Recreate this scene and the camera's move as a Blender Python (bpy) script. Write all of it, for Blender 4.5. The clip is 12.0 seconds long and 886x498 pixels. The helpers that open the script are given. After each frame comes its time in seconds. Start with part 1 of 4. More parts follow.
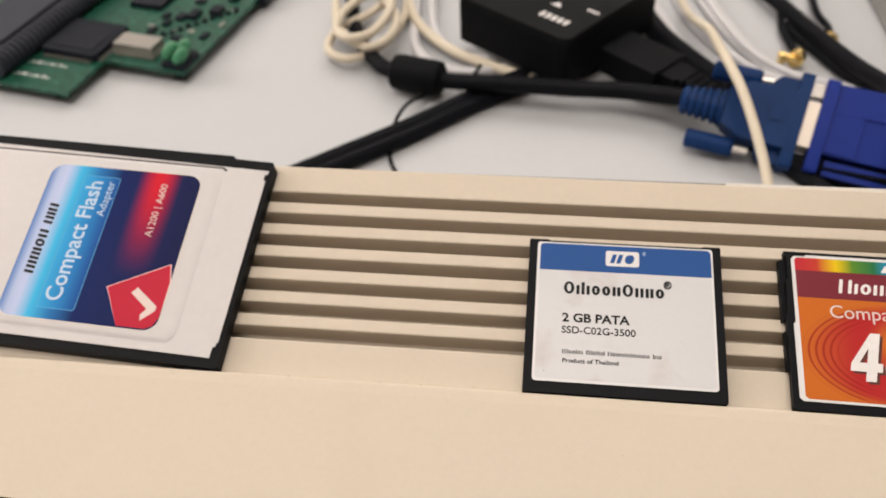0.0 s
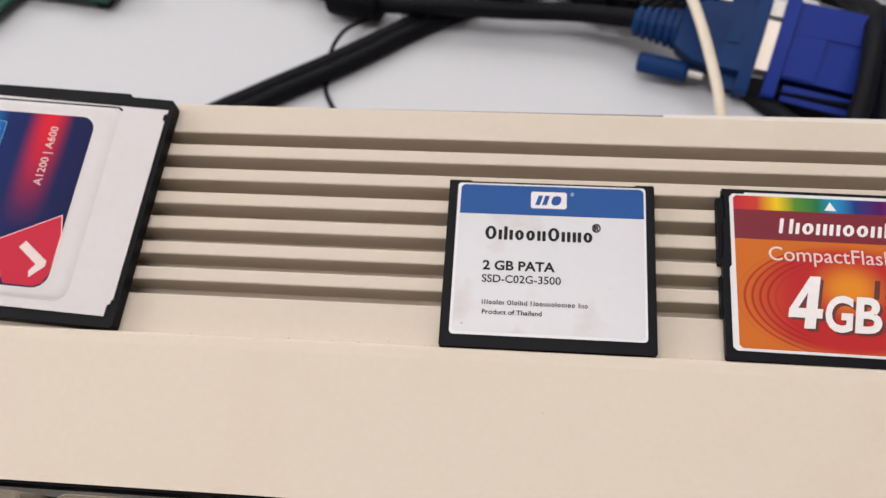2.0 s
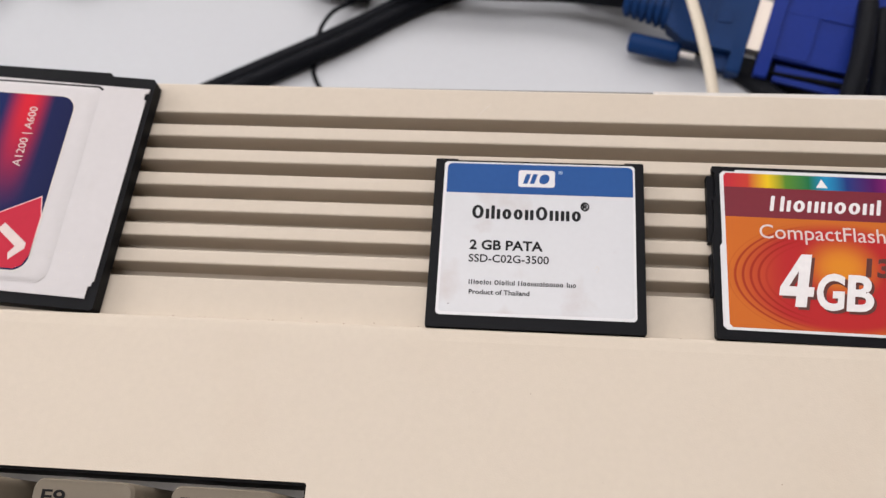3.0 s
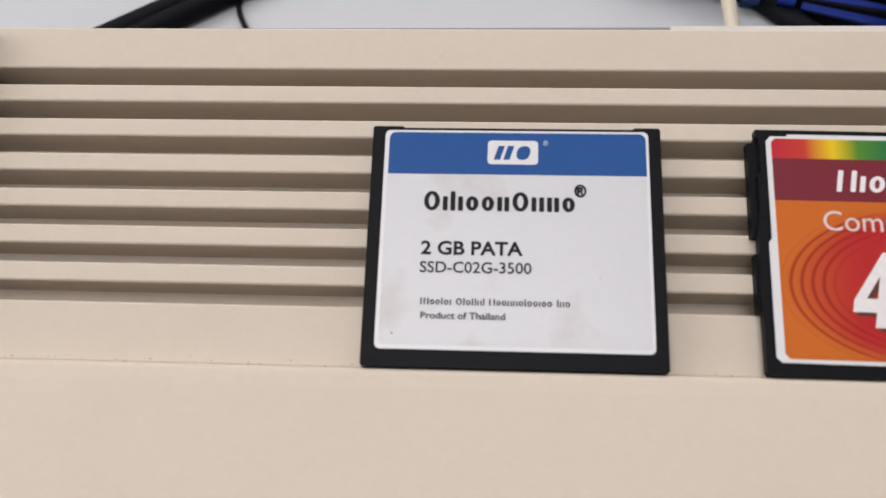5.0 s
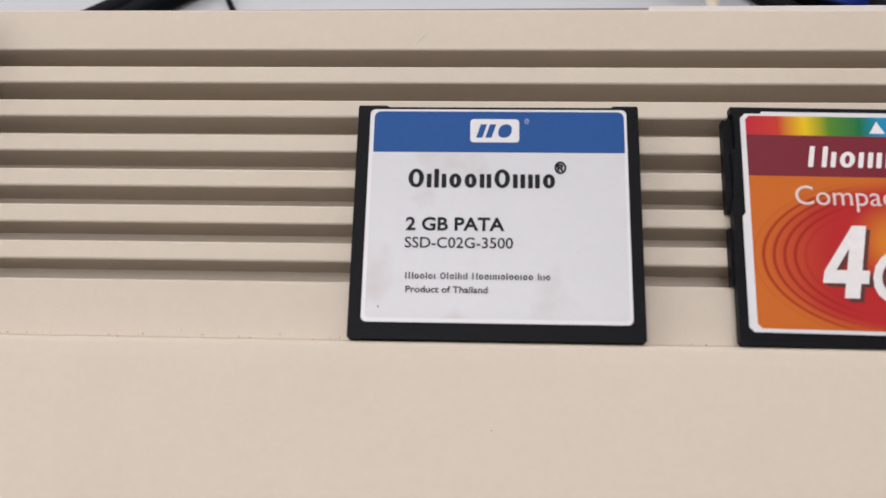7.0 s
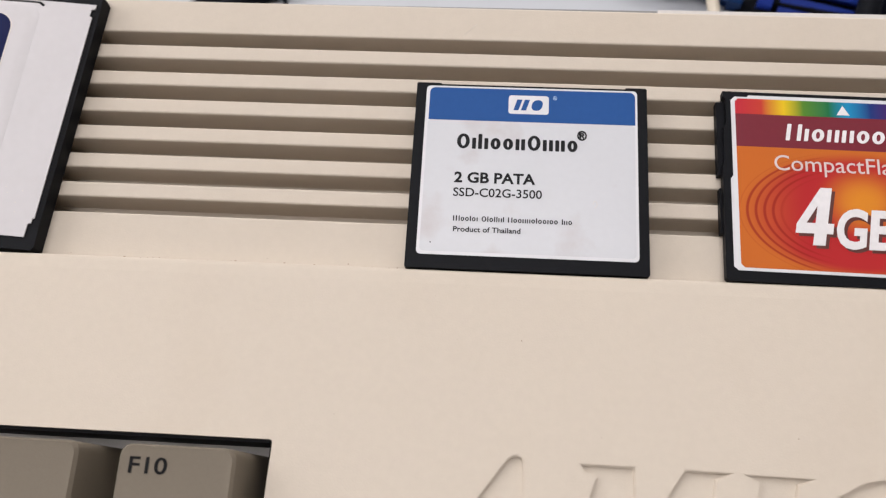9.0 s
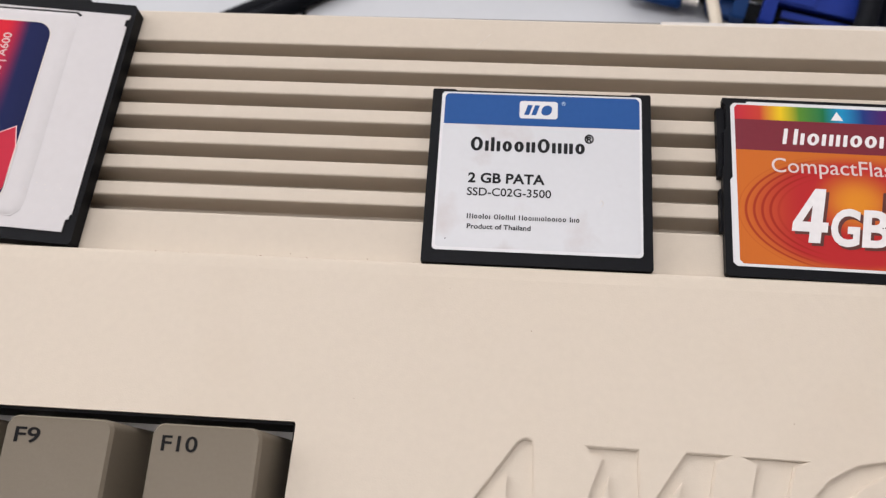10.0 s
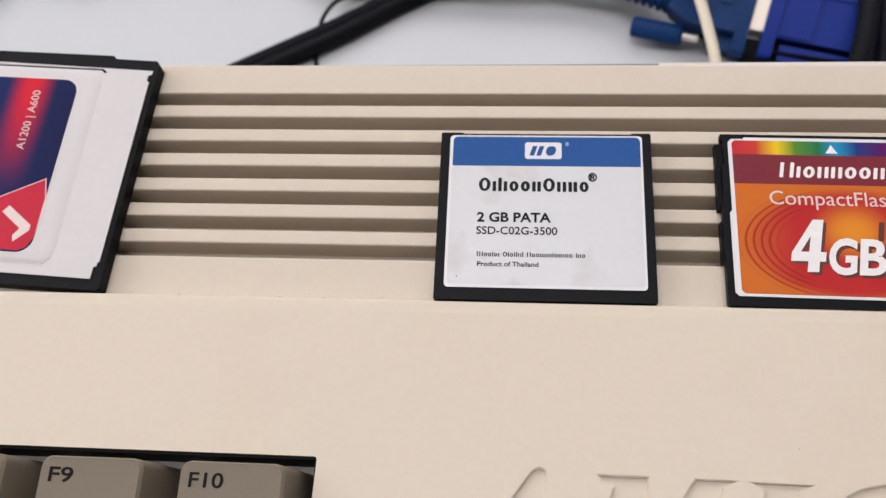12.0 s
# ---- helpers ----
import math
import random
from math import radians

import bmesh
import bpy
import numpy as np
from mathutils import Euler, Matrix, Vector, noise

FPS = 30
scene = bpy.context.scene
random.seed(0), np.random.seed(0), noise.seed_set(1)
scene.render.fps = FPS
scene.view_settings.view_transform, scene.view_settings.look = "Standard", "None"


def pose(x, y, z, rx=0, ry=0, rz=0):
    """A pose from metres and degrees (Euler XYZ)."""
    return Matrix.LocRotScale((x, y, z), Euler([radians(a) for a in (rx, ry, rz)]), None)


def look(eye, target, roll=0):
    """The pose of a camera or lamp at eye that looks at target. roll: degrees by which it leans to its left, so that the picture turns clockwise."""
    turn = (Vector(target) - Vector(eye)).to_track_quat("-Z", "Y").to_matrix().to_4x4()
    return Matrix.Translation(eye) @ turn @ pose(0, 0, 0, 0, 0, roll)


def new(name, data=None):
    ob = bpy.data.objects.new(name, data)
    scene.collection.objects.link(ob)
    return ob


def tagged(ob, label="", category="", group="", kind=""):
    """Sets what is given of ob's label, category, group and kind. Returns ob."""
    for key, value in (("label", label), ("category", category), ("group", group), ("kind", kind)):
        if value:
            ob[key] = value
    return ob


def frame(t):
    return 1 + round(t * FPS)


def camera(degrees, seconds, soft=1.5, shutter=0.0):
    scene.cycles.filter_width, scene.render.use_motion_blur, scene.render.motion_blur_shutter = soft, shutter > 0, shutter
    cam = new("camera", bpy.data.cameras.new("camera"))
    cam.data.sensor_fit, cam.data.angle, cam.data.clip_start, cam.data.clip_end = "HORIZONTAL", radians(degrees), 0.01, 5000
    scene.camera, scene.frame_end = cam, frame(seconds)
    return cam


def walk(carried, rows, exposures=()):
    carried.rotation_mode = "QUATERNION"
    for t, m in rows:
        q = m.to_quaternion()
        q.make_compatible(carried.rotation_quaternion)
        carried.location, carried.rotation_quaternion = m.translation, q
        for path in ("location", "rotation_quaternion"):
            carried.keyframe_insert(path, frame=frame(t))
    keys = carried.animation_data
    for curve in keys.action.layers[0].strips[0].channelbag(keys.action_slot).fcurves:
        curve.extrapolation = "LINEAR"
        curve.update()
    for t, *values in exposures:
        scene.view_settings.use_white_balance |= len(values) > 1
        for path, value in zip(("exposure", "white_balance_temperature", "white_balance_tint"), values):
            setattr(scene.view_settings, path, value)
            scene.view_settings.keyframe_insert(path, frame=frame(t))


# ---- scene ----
cam = camera(54.79, 12.0, soft=1.25)
# the tilt of the computer's ribbed top on the level desk
TILT = Matrix.Rotation(radians(20), 4, "X") @ Matrix.Translation((0, -0.0555, -0.011))
DAY_POWER, REAR_POWER, ROOF_POWER = 29.5, 22.5, 33.0
PATH = [
    (0, (0.00042, -0.05457, 0.25487), (-0.02011, 0.03342, 0.07645), -8.785),
    (0.1, (0.00293, -0.05312, 0.24977), (-0.01891, 0.03307, 0.07062), -10.041),
    (0.2, (0.00434, -0.04937, 0.24422), (-0.01687, 0.03423, 0.06377), -10.235),
    (0.3, (0.00651, -0.04663, 0.23998), (-0.01451, 0.03592, 0.05903), -10.327),
    (0.5, (0.01005, -0.04256, 0.24066), (-0.01057, 0.03693, 0.05830), -10.880),
    (0.7, (0.01078, -0.03990, 0.23454), (-0.00928, 0.03746, 0.05120), -10.994),
    (0.8, (0.01135, -0.03951, 0.23283), (-0.00806, 0.03762, 0.04932), -10.579),
    (1, (0.01196, -0.03846, 0.23413), (-0.00649, 0.03704, 0.04985), -10.334),
    (1.2, (0.01053, -0.04037, 0.23724), (-0.00841, 0.03472, 0.05284), -10.610),
    (1.3, (0.01132, -0.04209, 0.23796), (-0.00693, 0.03302, 0.05350), -10.214),
    (1.5, (0.01227, -0.04364, 0.24007), (-0.00485, 0.03082, 0.05524), -9.694),
    (1.7, (0.01252, -0.04415, 0.24132), (-0.00470, 0.02887, 0.05593), -10.040),
    (2, (0.01444, -0.04339, 0.24236), (-0.00240, 0.02885, 0.05663), -9.905),
    (2.2, (0.01543, -0.04431, 0.24158), (-0.00131, 0.02690, 0.05543), -10.019),
    (2.5, (0.01697, -0.04430, 0.24088), (0.00040, 0.02685, 0.05469), -10.028),
    (2.8, (0.01652, -0.04349, 0.23931), (0.00096, 0.02578, 0.05234), -9.524),
    (3, (0.01618, -0.04421, 0.23896), (0.00044, 0.02587, 0.05231), -9.733),
    (3.2, (0.01721, -0.04297, 0.23792), (0.00019, 0.02702, 0.05134), -10.762),
    (4.8, (0.01950, -0.01693, 0.20376), (0.00599, 0.04048, 0.01265), -11.394),
    (5, (0.01811, -0.01790, 0.19633), (0.00679, 0.03895, 0.00492), -9.783),
    (5.2, (0.01772, -0.01700, 0.19394), (0.00680, 0.03675, 0.00161), -10.128),
    (5.3, (0.01796, -0.01677, 0.19497), (0.00728, 0.03677, 0.00257), -9.897),
    (5.5, (0.01807, -0.01637, 0.19536), (0.00838, 0.03641, 0.00270), -9.100),
    (5.7, (0.01800, -0.01643, 0.19565), (0.00817, 0.03485, 0.00258), -9.700),
    (6, (0.01761, -0.01745, 0.19807), (0.00822, 0.03470, 0.00522), -9.172),
    (6.2, (0.01729, -0.01367, 0.19305), (0.00850, 0.03682, -0.00027), -8.988),
    (6.3, (0.01783, -0.01253, 0.18737), (0.00880, 0.03878, -0.00572), -8.879),
    (6.4, (0.01842, -0.01637, 0.19907), (0.00974, 0.03466, 0.00589), -8.897),
    (6.5, (0.01785, -0.01695, 0.19717), (0.00878, 0.03421, 0.00404), -8.895),
    (6.8, (0.01867, -0.01836, 0.20056), (0.00950, 0.03294, 0.00747), -9.131),
    (7, (0.01933, -0.01995, 0.19938), (0.01017, 0.03323, 0.00679), -8.729),
    (7.2, (0.02000, -0.02068, 0.20159), (0.01083, 0.03138, 0.00870), -9.102),
    (8.8, (0.01891, -0.03677, 0.21594), (0.00778, 0.02234, 0.02520), -7.981),
    (9, (0.01522, -0.04267, 0.22171), (0.00390, 0.01855, 0.03165), -7.635),
    (9.2, (0.01436, -0.04524, 0.22308), (0.00278, 0.01658, 0.03323), -7.657),
    (9.3, (0.01384, -0.04744, 0.22511), (0.00162, 0.01525, 0.03558), -7.878),
    (9.5, (0.01357, -0.04954, 0.22864), (0.00121, 0.01397, 0.03940), -7.813),
    (9.7, (0.01304, -0.04884, 0.22783), (0.00067, 0.01467, 0.03859), -7.734),
    (10, (0.01455, -0.04940, 0.22855), (0.00140, 0.01585, 0.03995), -8.203),
    (10.2, (0.01381, -0.04801, 0.22975), (0.00030, 0.01758, 0.04129), -8.499),
    (10.3, (0.01350, -0.04673, 0.22912), (0.00053, 0.01900, 0.04068), -8.115),
    (10.5, (0.01326, -0.04450, 0.22980), (0.00032, 0.02188, 0.04158), -8.170),
    (10.8, (0.01402, -0.04379, 0.23312), (0.00064, 0.02500, 0.04580), -8.490),
    (11, (0.01391, -0.04274, 0.23352), (0.00094, 0.02491, 0.04575), -8.560),
    (11.2, (0.01556, -0.04175, 0.23135), (0.00189, 0.02683, 0.04398), -9.192),
    (11.5, (0.01695, -0.04211, 0.22909), (0.00274, 0.02780, 0.04225), -9.515),
    (11.7, (0.01709, -0.04423, 0.22798), (0.00237, 0.02741, 0.04183), -9.757),
    (11.8, (0.01650, -0.04500, 0.23021), (0.00088, 0.02623, 0.04398), -10.218),
    (12, (0.01552, -0.05070, 0.23499), (-0.00116, 0.02162, 0.04928), -11.092),
]
walk(cam, [(t, TILT @ look(eye, target, roll)) for t, eye, target, roll in PATH],
     exposures=[(0.0, 0.0, 7350, 11), (0.5, 0.0, 6800, 13), (1.5, 0.0, 6650, 12), (2.5, 0.0, 6550, 11), (3.2, 0.0, 6530, 11), (5.0, -0.13, 6450, 11), (7.2, -0.13, 6400, 11), (9.0, -0.03, 6400, 11), (12.0, 0.0, 6450, 11)])
cam.data.dof.use_dof = True
cam.data.dof.focus_distance = 0.153
cam.data.dof.aperture_fstop = 22.0

# ---- world and light ----
world = bpy.data.worlds.new("world")
scene.world = world
world.use_nodes = True
wn = world.node_tree
sky = wn.nodes.new("ShaderNodeTexSky")
sky.sky_type = "NISHITA"
sky.sun_disc = False
sky.sun_elevation = radians(35)
sky.sun_rotation = radians(200)
wn.links.new(sky.outputs[0], wn.nodes["Background"].inputs[0])
wn.nodes["Background"].inputs[1].default_value = 0.1


def window_light(name, m, width, height, power, colour):
    data = bpy.data.lights.new(name, "AREA")
    data.shape, data.size, data.size_y = "RECTANGLE", width, height
    data.energy, data.color = power, colour
    ob = new(name, data)
    ob.matrix_world = m
    return ob


# daylight in the openings of the two windows, and overhead fill in an added roof window
window_light("window_daylight", look((-2.23, 0.385, 1.5), (0.0, 0.0, 0.0)), 1.5, 1.5, DAY_POWER, (1.0, 0.955, 0.93))
window_light("window_daylight", look((0.0, 1.23, 1.5), (0.0, 0.0, 0.0)), 2.0, 1.4, REAR_POWER, (1.0, 0.955, 0.93))
window_light("window_daylight", pose(-0.25, -0.75, 2.33), 1.3, 1.2, ROOF_POWER, (1.0, 0.955, 0.93))


# ---- materials ----
def material(name, colour, rough=0.5, metal=0.0, vary=0.08, grain=900.0, large=25.0, bump=0.0, bump_scale=2500.0,
             spec=0.5, coat=0.0, stain=None, stain_amount=0.0, stain_scale=60.0, alpha_glass=0.0):
    m = bpy.data.materials.new(name)
    m.use_nodes = True
    n, l = m.node_tree.nodes, m.node_tree.links
    b = n["Principled BSDF"]
    co = n.new("ShaderNodeTexCoord")
    fine, big = n.new("ShaderNodeTexNoise"), n.new("ShaderNodeTexNoise")
    fine.inputs["Scale"].default_value, fine.inputs["Detail"].default_value = grain, 3
    big.inputs["Scale"].default_value, big.inputs["Detail"].default_value = large, 4
    for t in (fine, big):
        l.new(co.outputs["Object"], t.inputs["Vector"])
    add = n.new("ShaderNodeMath")
    add.operation = "ADD"
    l.new(fine.outputs["Fac"], add.inputs[0])
    l.new(big.outputs["Fac"], add.inputs[1])
    ramp = n.new("ShaderNodeMapRange")
    ramp.inputs["From Min"].default_value, ramp.inputs["From Max"].default_value = 0.6, 1.4
    ramp.inputs["To Min"].default_value, ramp.inputs["To Max"].default_value = 1 - vary, 1 + vary
    l.new(add.outputs[0], ramp.inputs["Value"])
    mul = n.new("ShaderNodeVectorMath")
    mul.operation = "SCALE"
    mul.inputs[0].default_value = colour
    l.new(ramp.outputs[0], mul.inputs["Scale"])
    out = mul.outputs[0]
    if stain:
        sn, sr, mix = n.new("ShaderNodeTexNoise"), n.new("ShaderNodeMapRange"), n.new("ShaderNodeMix")
        sn.inputs["Scale"].default_value, sn.inputs["Detail"].default_value = stain_scale, 6
        l.new(co.outputs["Object"], sn.inputs["Vector"])
        sr.inputs["From Min"].default_value, sr.inputs["From Max"].default_value = 0.55, 0.75
        sr.inputs["To Max"].default_value = stain_amount
        l.new(sn.outputs["Fac"], sr.inputs["Value"])
        mix.data_type = "RGBA"
        mix.inputs["B"].default_value = (*stain, 1)
        l.new(sr.outputs[0], mix.inputs["Factor"])
        l.new(out, mix.inputs["A"])
        out = mix.outputs["Result"]
    l.new(out, b.inputs["Base Color"])
    rr = n.new("ShaderNodeMapRange")
    rr.inputs["To Min"].default_value, rr.inputs["To Max"].default_value = max(rough - 0.08, 0.02), min(rough + 0.08, 1)
    l.new(big.outputs["Fac"], rr.inputs["Value"])
    l.new(rr.outputs[0], b.inputs["Roughness"])
    b.inputs["Metallic"].default_value = metal
    b.inputs["Specular IOR Level"].default_value = spec
    b.inputs["Coat Weight"].default_value = coat
    b.inputs["Transmission Weight"].default_value = alpha_glass
    if bump:
        bn, bp = n.new("ShaderNodeTexNoise"), n.new("ShaderNodeBump")
        bn.inputs["Scale"].default_value, bn.inputs["Detail"].default_value = bump_scale, 2
        l.new(co.outputs["Object"], bn.inputs["Vector"])
        bp.inputs["Strength"].default_value, bp.inputs["Distance"].default_value = bump, 0.0002
        l.new(bn.outputs["Fac"], bp.inputs["Height"])
        l.new(bp.outputs[0], b.inputs["Normal"])
    return m


def graded(name, axis, stops, rough=0.35, extra=None):
    """A printed sheet whose ink changes along one axis: stops of (millimetres, colour)."""
    m = material(name, (1, 1, 1), rough, vary=0.04, spec=0.07)
    n, l = m.node_tree.nodes, m.node_tree.links
    co, sep, rng, ramp = (n.new("ShaderNode" + k) for k in ("TexCoord", "SeparateXYZ", "MapRange", "ValToRGB"))
    l.new(co.outputs["Object"], sep.inputs[0])
    l.new(sep.outputs[axis], rng.inputs["Value"])
    a, z = stops[0][0], stops[-1][0]
    rng.inputs["From Min"].default_value, rng.inputs["From Max"].default_value = a / 1000, z / 1000
    l.new(rng.outputs[0], ramp.inputs[0])
    e = ramp.color_ramp.elements
    while len(e) < len(stops):
        e.new(0.5)
    for k, (p, c) in zip(e, stops):
        k.position = (p - a) / (z - a)
    for k, (p, c) in zip(ramp.color_ramp.elements, stops):
        k.color = (*c, 1)
    out = ramp.outputs[0]
    if extra:
        out = extra(n, l, co, sep, out)
    l.new(out, n["Principled BSDF"].inputs["Base Color"])
    return m


def maths(n, l, op, a, b=None, c=None):
    k = n.new("ShaderNodeMath")
    k.operation = op
    for i, v in enumerate((a, b, c)):
        if v is None:
            continue
        if isinstance(v, (int, float)):
            k.inputs[i].default_value = v
        else:
            l.new(v, k.inputs[i])
    return k.outputs[0]


def blend(n, l, fac, a, b):
    k = n.new("ShaderNodeMix")
    k.data_type = "RGBA"
    l.new(fac, k.inputs["Factor"])
    for s, v in (("A", a), ("B", b)):
        if isinstance(v, tuple):
            k.inputs[s].default_value = (*v, 1)
        else:
            l.new(v, k.inputs[s])
    return k.outputs["Result"]


def ripples(n, l, co, sep, base):
    """Orange and red card print: a yellow glow, a red field and fine curved rings at its edge."""
    x = maths(n, l, "MULTIPLY", sep.outputs[0], 1000.0)
    y = maths(n, l, "MULTIPLY", sep.outputs[1], 1000.0)

    def far(cx, cy, kx, ky):
        dx = maths(n, l, "MULTIPLY", maths(n, l, "SUBTRACT", x, cx), kx)
        dy = maths(n, l, "MULTIPLY", maths(n, l, "SUBTRACT", y, cy), ky)
        return maths(n, l, "SQRT", maths(n, l, "ADD", maths(n, l, "MULTIPLY", dx, dx), maths(n, l, "MULTIPLY", dy, dy)))

    def band(v, a, b):
        k = n.new("ShaderNodeMapRange")
        k.interpolation_type = "SMOOTHSTEP"
        k.inputs["From Min"].default_value, k.inputs["From Max"].default_value = a, b
        l.new(v, k.inputs["Value"])
        return k.outputs[0]

    r = far(24.0, 13.0, 1.0, 1.75)
    red = (0.4, 0.026, 0.028)
    out = blend(n, l, band(r, 21.5, 16.5), (0.5, 0.13, 0.025), red)
    left = band(x, 15.0, 4.0)
    out = blend(n, l, maths(n, l, "MULTIPLY", left, 0.55), out, (0.52, 0.13, 0.025))
    ring = maths(n, l, "SINE", maths(n, l, "MULTIPLY", r, 4.2))
    ring = maths(n, l, "MULTIPLY", band(ring, 0.1, 0.9), maths(n, l, "MULTIPLY", band(r, 13.0, 15.0), band(r, 21.5, 20.5)))
    ring = maths(n, l, "MULTIPLY", ring, band(x, 20.0, 12.0))
    out = blend(n, l, maths(n, l, "MULTIPLY", ring, 0.75), out, (0.26, 0.02, 0.015))
    glow = band(far(24.5, 15.5, 1.0, 1.2), 9.0, 1.0)
    return blend(n, l, glow, out, (0.62, 0.22, 0.025))


def red_glow(n, l, co, sep, base):
    """A red patch fading down in the dark blue print."""
    x = maths(n, l, "MULTIPLY", sep.outputs[0], 1000.0)
    y = maths(n, l, "MULTIPLY", sep.outputs[1], 1000.0)

    def band(v, a, b):
        k = n.new("ShaderNodeMapRange")
        k.interpolation_type = "SMOOTHSTEP"
        k.inputs["From Min"].default_value, k.inputs["From Max"].default_value = a, b
        l.new(v, k.inputs["Value"])
        return k.outputs[0]

    side = maths(n, l, "ABSOLUTE", maths(n, l, "ADD", x, 28.0))
    fac = maths(n, l, "MULTIPLY", band(side, 6.0, 0.5), band(y, 18.0, 46.0))
    return blend(n, l, fac, base, (0.56, 0.018, 0.035))


CASE = (0.561, 0.4935, 0.414)
mat_case = material("beige_case_plastic", CASE, 0.58, spec=0.35, vary=0.03, grain=700, large=9, bump=0.12, bump_scale=3500,
                    stain=(0.46, 0.37, 0.28), stain_amount=0.12, stain_scale=45)
mat_case_low = material("pale_case_plastic", (0.6, 0.57, 0.54), 0.5, vary=0.04, bump=0.1)
mat_key = material("grey_beige_key_plastic", (0.172, 0.145, 0.11), 0.6, spec=0.3, vary=0.04, grain=1500, bump=0.15, bump_scale=5000)
mat_well = material("black_keyboard_frame", (0.005, 0.005, 0.006), 0.6, vary=0.1, spec=0.1)
mat_legend = material("dark_blue_key_print", (0.006, 0.006, 0.007), 0.55, spec=0.1)
mat_black = material("black_card_plastic", (0.005, 0.0055, 0.0075), 0.52, vary=0.15, spec=0.1, bump=0.12, bump_scale=3000)
mat_white = material("white_sticker", (0.645, 0.645, 0.665), 0.35, vary=0.02)
mat_grey_label = material("smudged_pale_grey_sticker", (0.56, 0.568, 0.598), 0.36, vary=0.02, large=120,
                          stain=(0.46, 0.41, 0.41), stain_amount=0.7, stain_scale=110)
mat_blue = material("blue_ink", (0.02, 0.08, 0.262), 0.4, vary=0.04, spec=0.12)
mat_ink = material("black_ink", (0.009, 0.009, 0.011), 0.45, spec=0.14)
mat_white_ink = material("white_ink", (0.72, 0.7, 0.71), 0.4)
mat_soft_ink = material("pinkish_white_ink", (0.62, 0.52, 0.5), 0.4)
mat_pale_ink = material("pale_blue_white_ink", (0.44, 0.58, 0.74), 0.4, spec=0.2)
mat_maroon = material("maroon_ink", (0.165, 0.022, 0.034), 0.36, vary=0.04, spec=0.2)
mat_dark_red = material("brown_red_ink", (0.09, 0.02, 0.015), 0.4)
mat_rainbow = graded("rainbow_ink", 0, [(3, (0.45, 0.03, 0.045)), (7.5, (0.48, 0.05, 0.035)), (11.5, (0.7, 0.48, 0.02)), (15, (0.09, 0.22, 0.03)),
                                        (19.5, (0.02, 0.15, 0.06)), (23, (0.02, 0.24, 0.46)), (27, (0.02, 0.04, 0.17)), (32, (0.08, 0.012, 0.1)), (40, (0.35, 0.02, 0.15))])
mat_ripple = graded("orange_red_ink", 0, [(0, (0.5, 0.13, 0.025)), (40, (0.6, 0.06, 0.03))], extra=ripples)
mat_adapter_print = graded("blue_graded_ink", 0, [(-57, (0.05, 0.16, 0.45)), (-54.5, (0.4, 0.48, 0.7)), (-52.5, (0.45, 0.52, 0.75)), (-49, (0.04, 0.42, 0.72)), (-44, (0.02, 0.16, 0.42)),
                                                  (-38, (0.01, 0.02, 0.1)), (-17, (0.012, 0.015, 0.06))], extra=red_glow)
mat_panel_blue = graded("clear_blue_ink", 0, [(-47.4, (0.03, 0.34, 0.66)), (-42.5, (0.02, 0.2, 0.5)), (-38.3, (0.014, 0.075, 0.28))])
mat_panel_edge = material("pale_blue_ink", (0.1, 0.36, 0.62), 0.35, spec=0.2)
mat_crimson = material("crimson_ink", (0.46, 0.02, 0.045), 0.4, vary=0.04, spec=0.12)
mat_pink_edge = material("pink_ink", (0.8, 0.5, 0.52), 0.4)
mat_plate = material("brushed_pale_steel", (0.55, 0.53, 0.543), 0.5, metal=0.0, spec=0.4, vary=0.03, grain=500, large=60, bump=0.05,
                     stain=(0.5, 0.47, 0.46), stain_amount=0.15, stain_scale=200)
mat_desk = material("white_desk_laminate", (0.46, 0.475, 0.505), 0.55, spec=0.3, vary=0.02, grain=300, large=6, bump=0.05, bump_scale=1500)
mat_cable = material("black_cable_rubber", (0.004, 0.0047, 0.0072), 0.55, vary=0.2, spec=0.08)
mat_box = material("black_box_plastic", (0.0042, 0.0048, 0.0065), 0.55, spec=0.06, vary=0.15, bump=0.2, bump_scale=4000)
mat_box_top = material("dark_grey_box_plastic", (0.0055, 0.0063, 0.0075), 0.55, spec=0.08, vary=0.1, bump=0.15, bump_scale=4000)
mat_cream = material("cream_cable_vinyl", (0.6, 0.535, 0.435), 0.45, vary=0.06)
mat_pale = material("white_cable_vinyl", (0.56, 0.56, 0.59), 0.4, vary=0.05)
mat_vga = material("blue_plug_plastic", (0.005, 0.029, 0.112), 0.46, spec=0.1, vary=0.08, bump=0.1)
mat_socket = material("deep_blue_socket_plastic", (0.0085, 0.026, 0.205), 0.46, spec=0.1, vary=0.08, bump=0.1)
mat_metal = material("nickel_plated_steel", (0.72, 0.68, 0.64), 0.35, metal=0.8, vary=0.05)
mat_shell = material("bright_tinned_shell", (0.6, 0.53, 0.46), 0.4, metal=0.3, vary=0.05)
mat_gold = material("gold_plated_brass", (1.0, 0.72, 0.3), 0.22, metal=1.0, vary=0.05)
mat_slate = material("slate_plastic", (0.032, 0.036, 0.05), 0.55, spec=0.2, vary=0.1)
mat_pcb = material("green_circuit_board", (0.0045, 0.06, 0.039), 0.38, vary=0.5, grain=520, large=190, spec=0.35,
                   stain=(0.05, 0.21, 0.15), stain_amount=0.7, stain_scale=330)
mat_chip = material("black_chip_epoxy", (0.008, 0.010, 0.0175), 0.55, spec=0.15, vary=0.15)
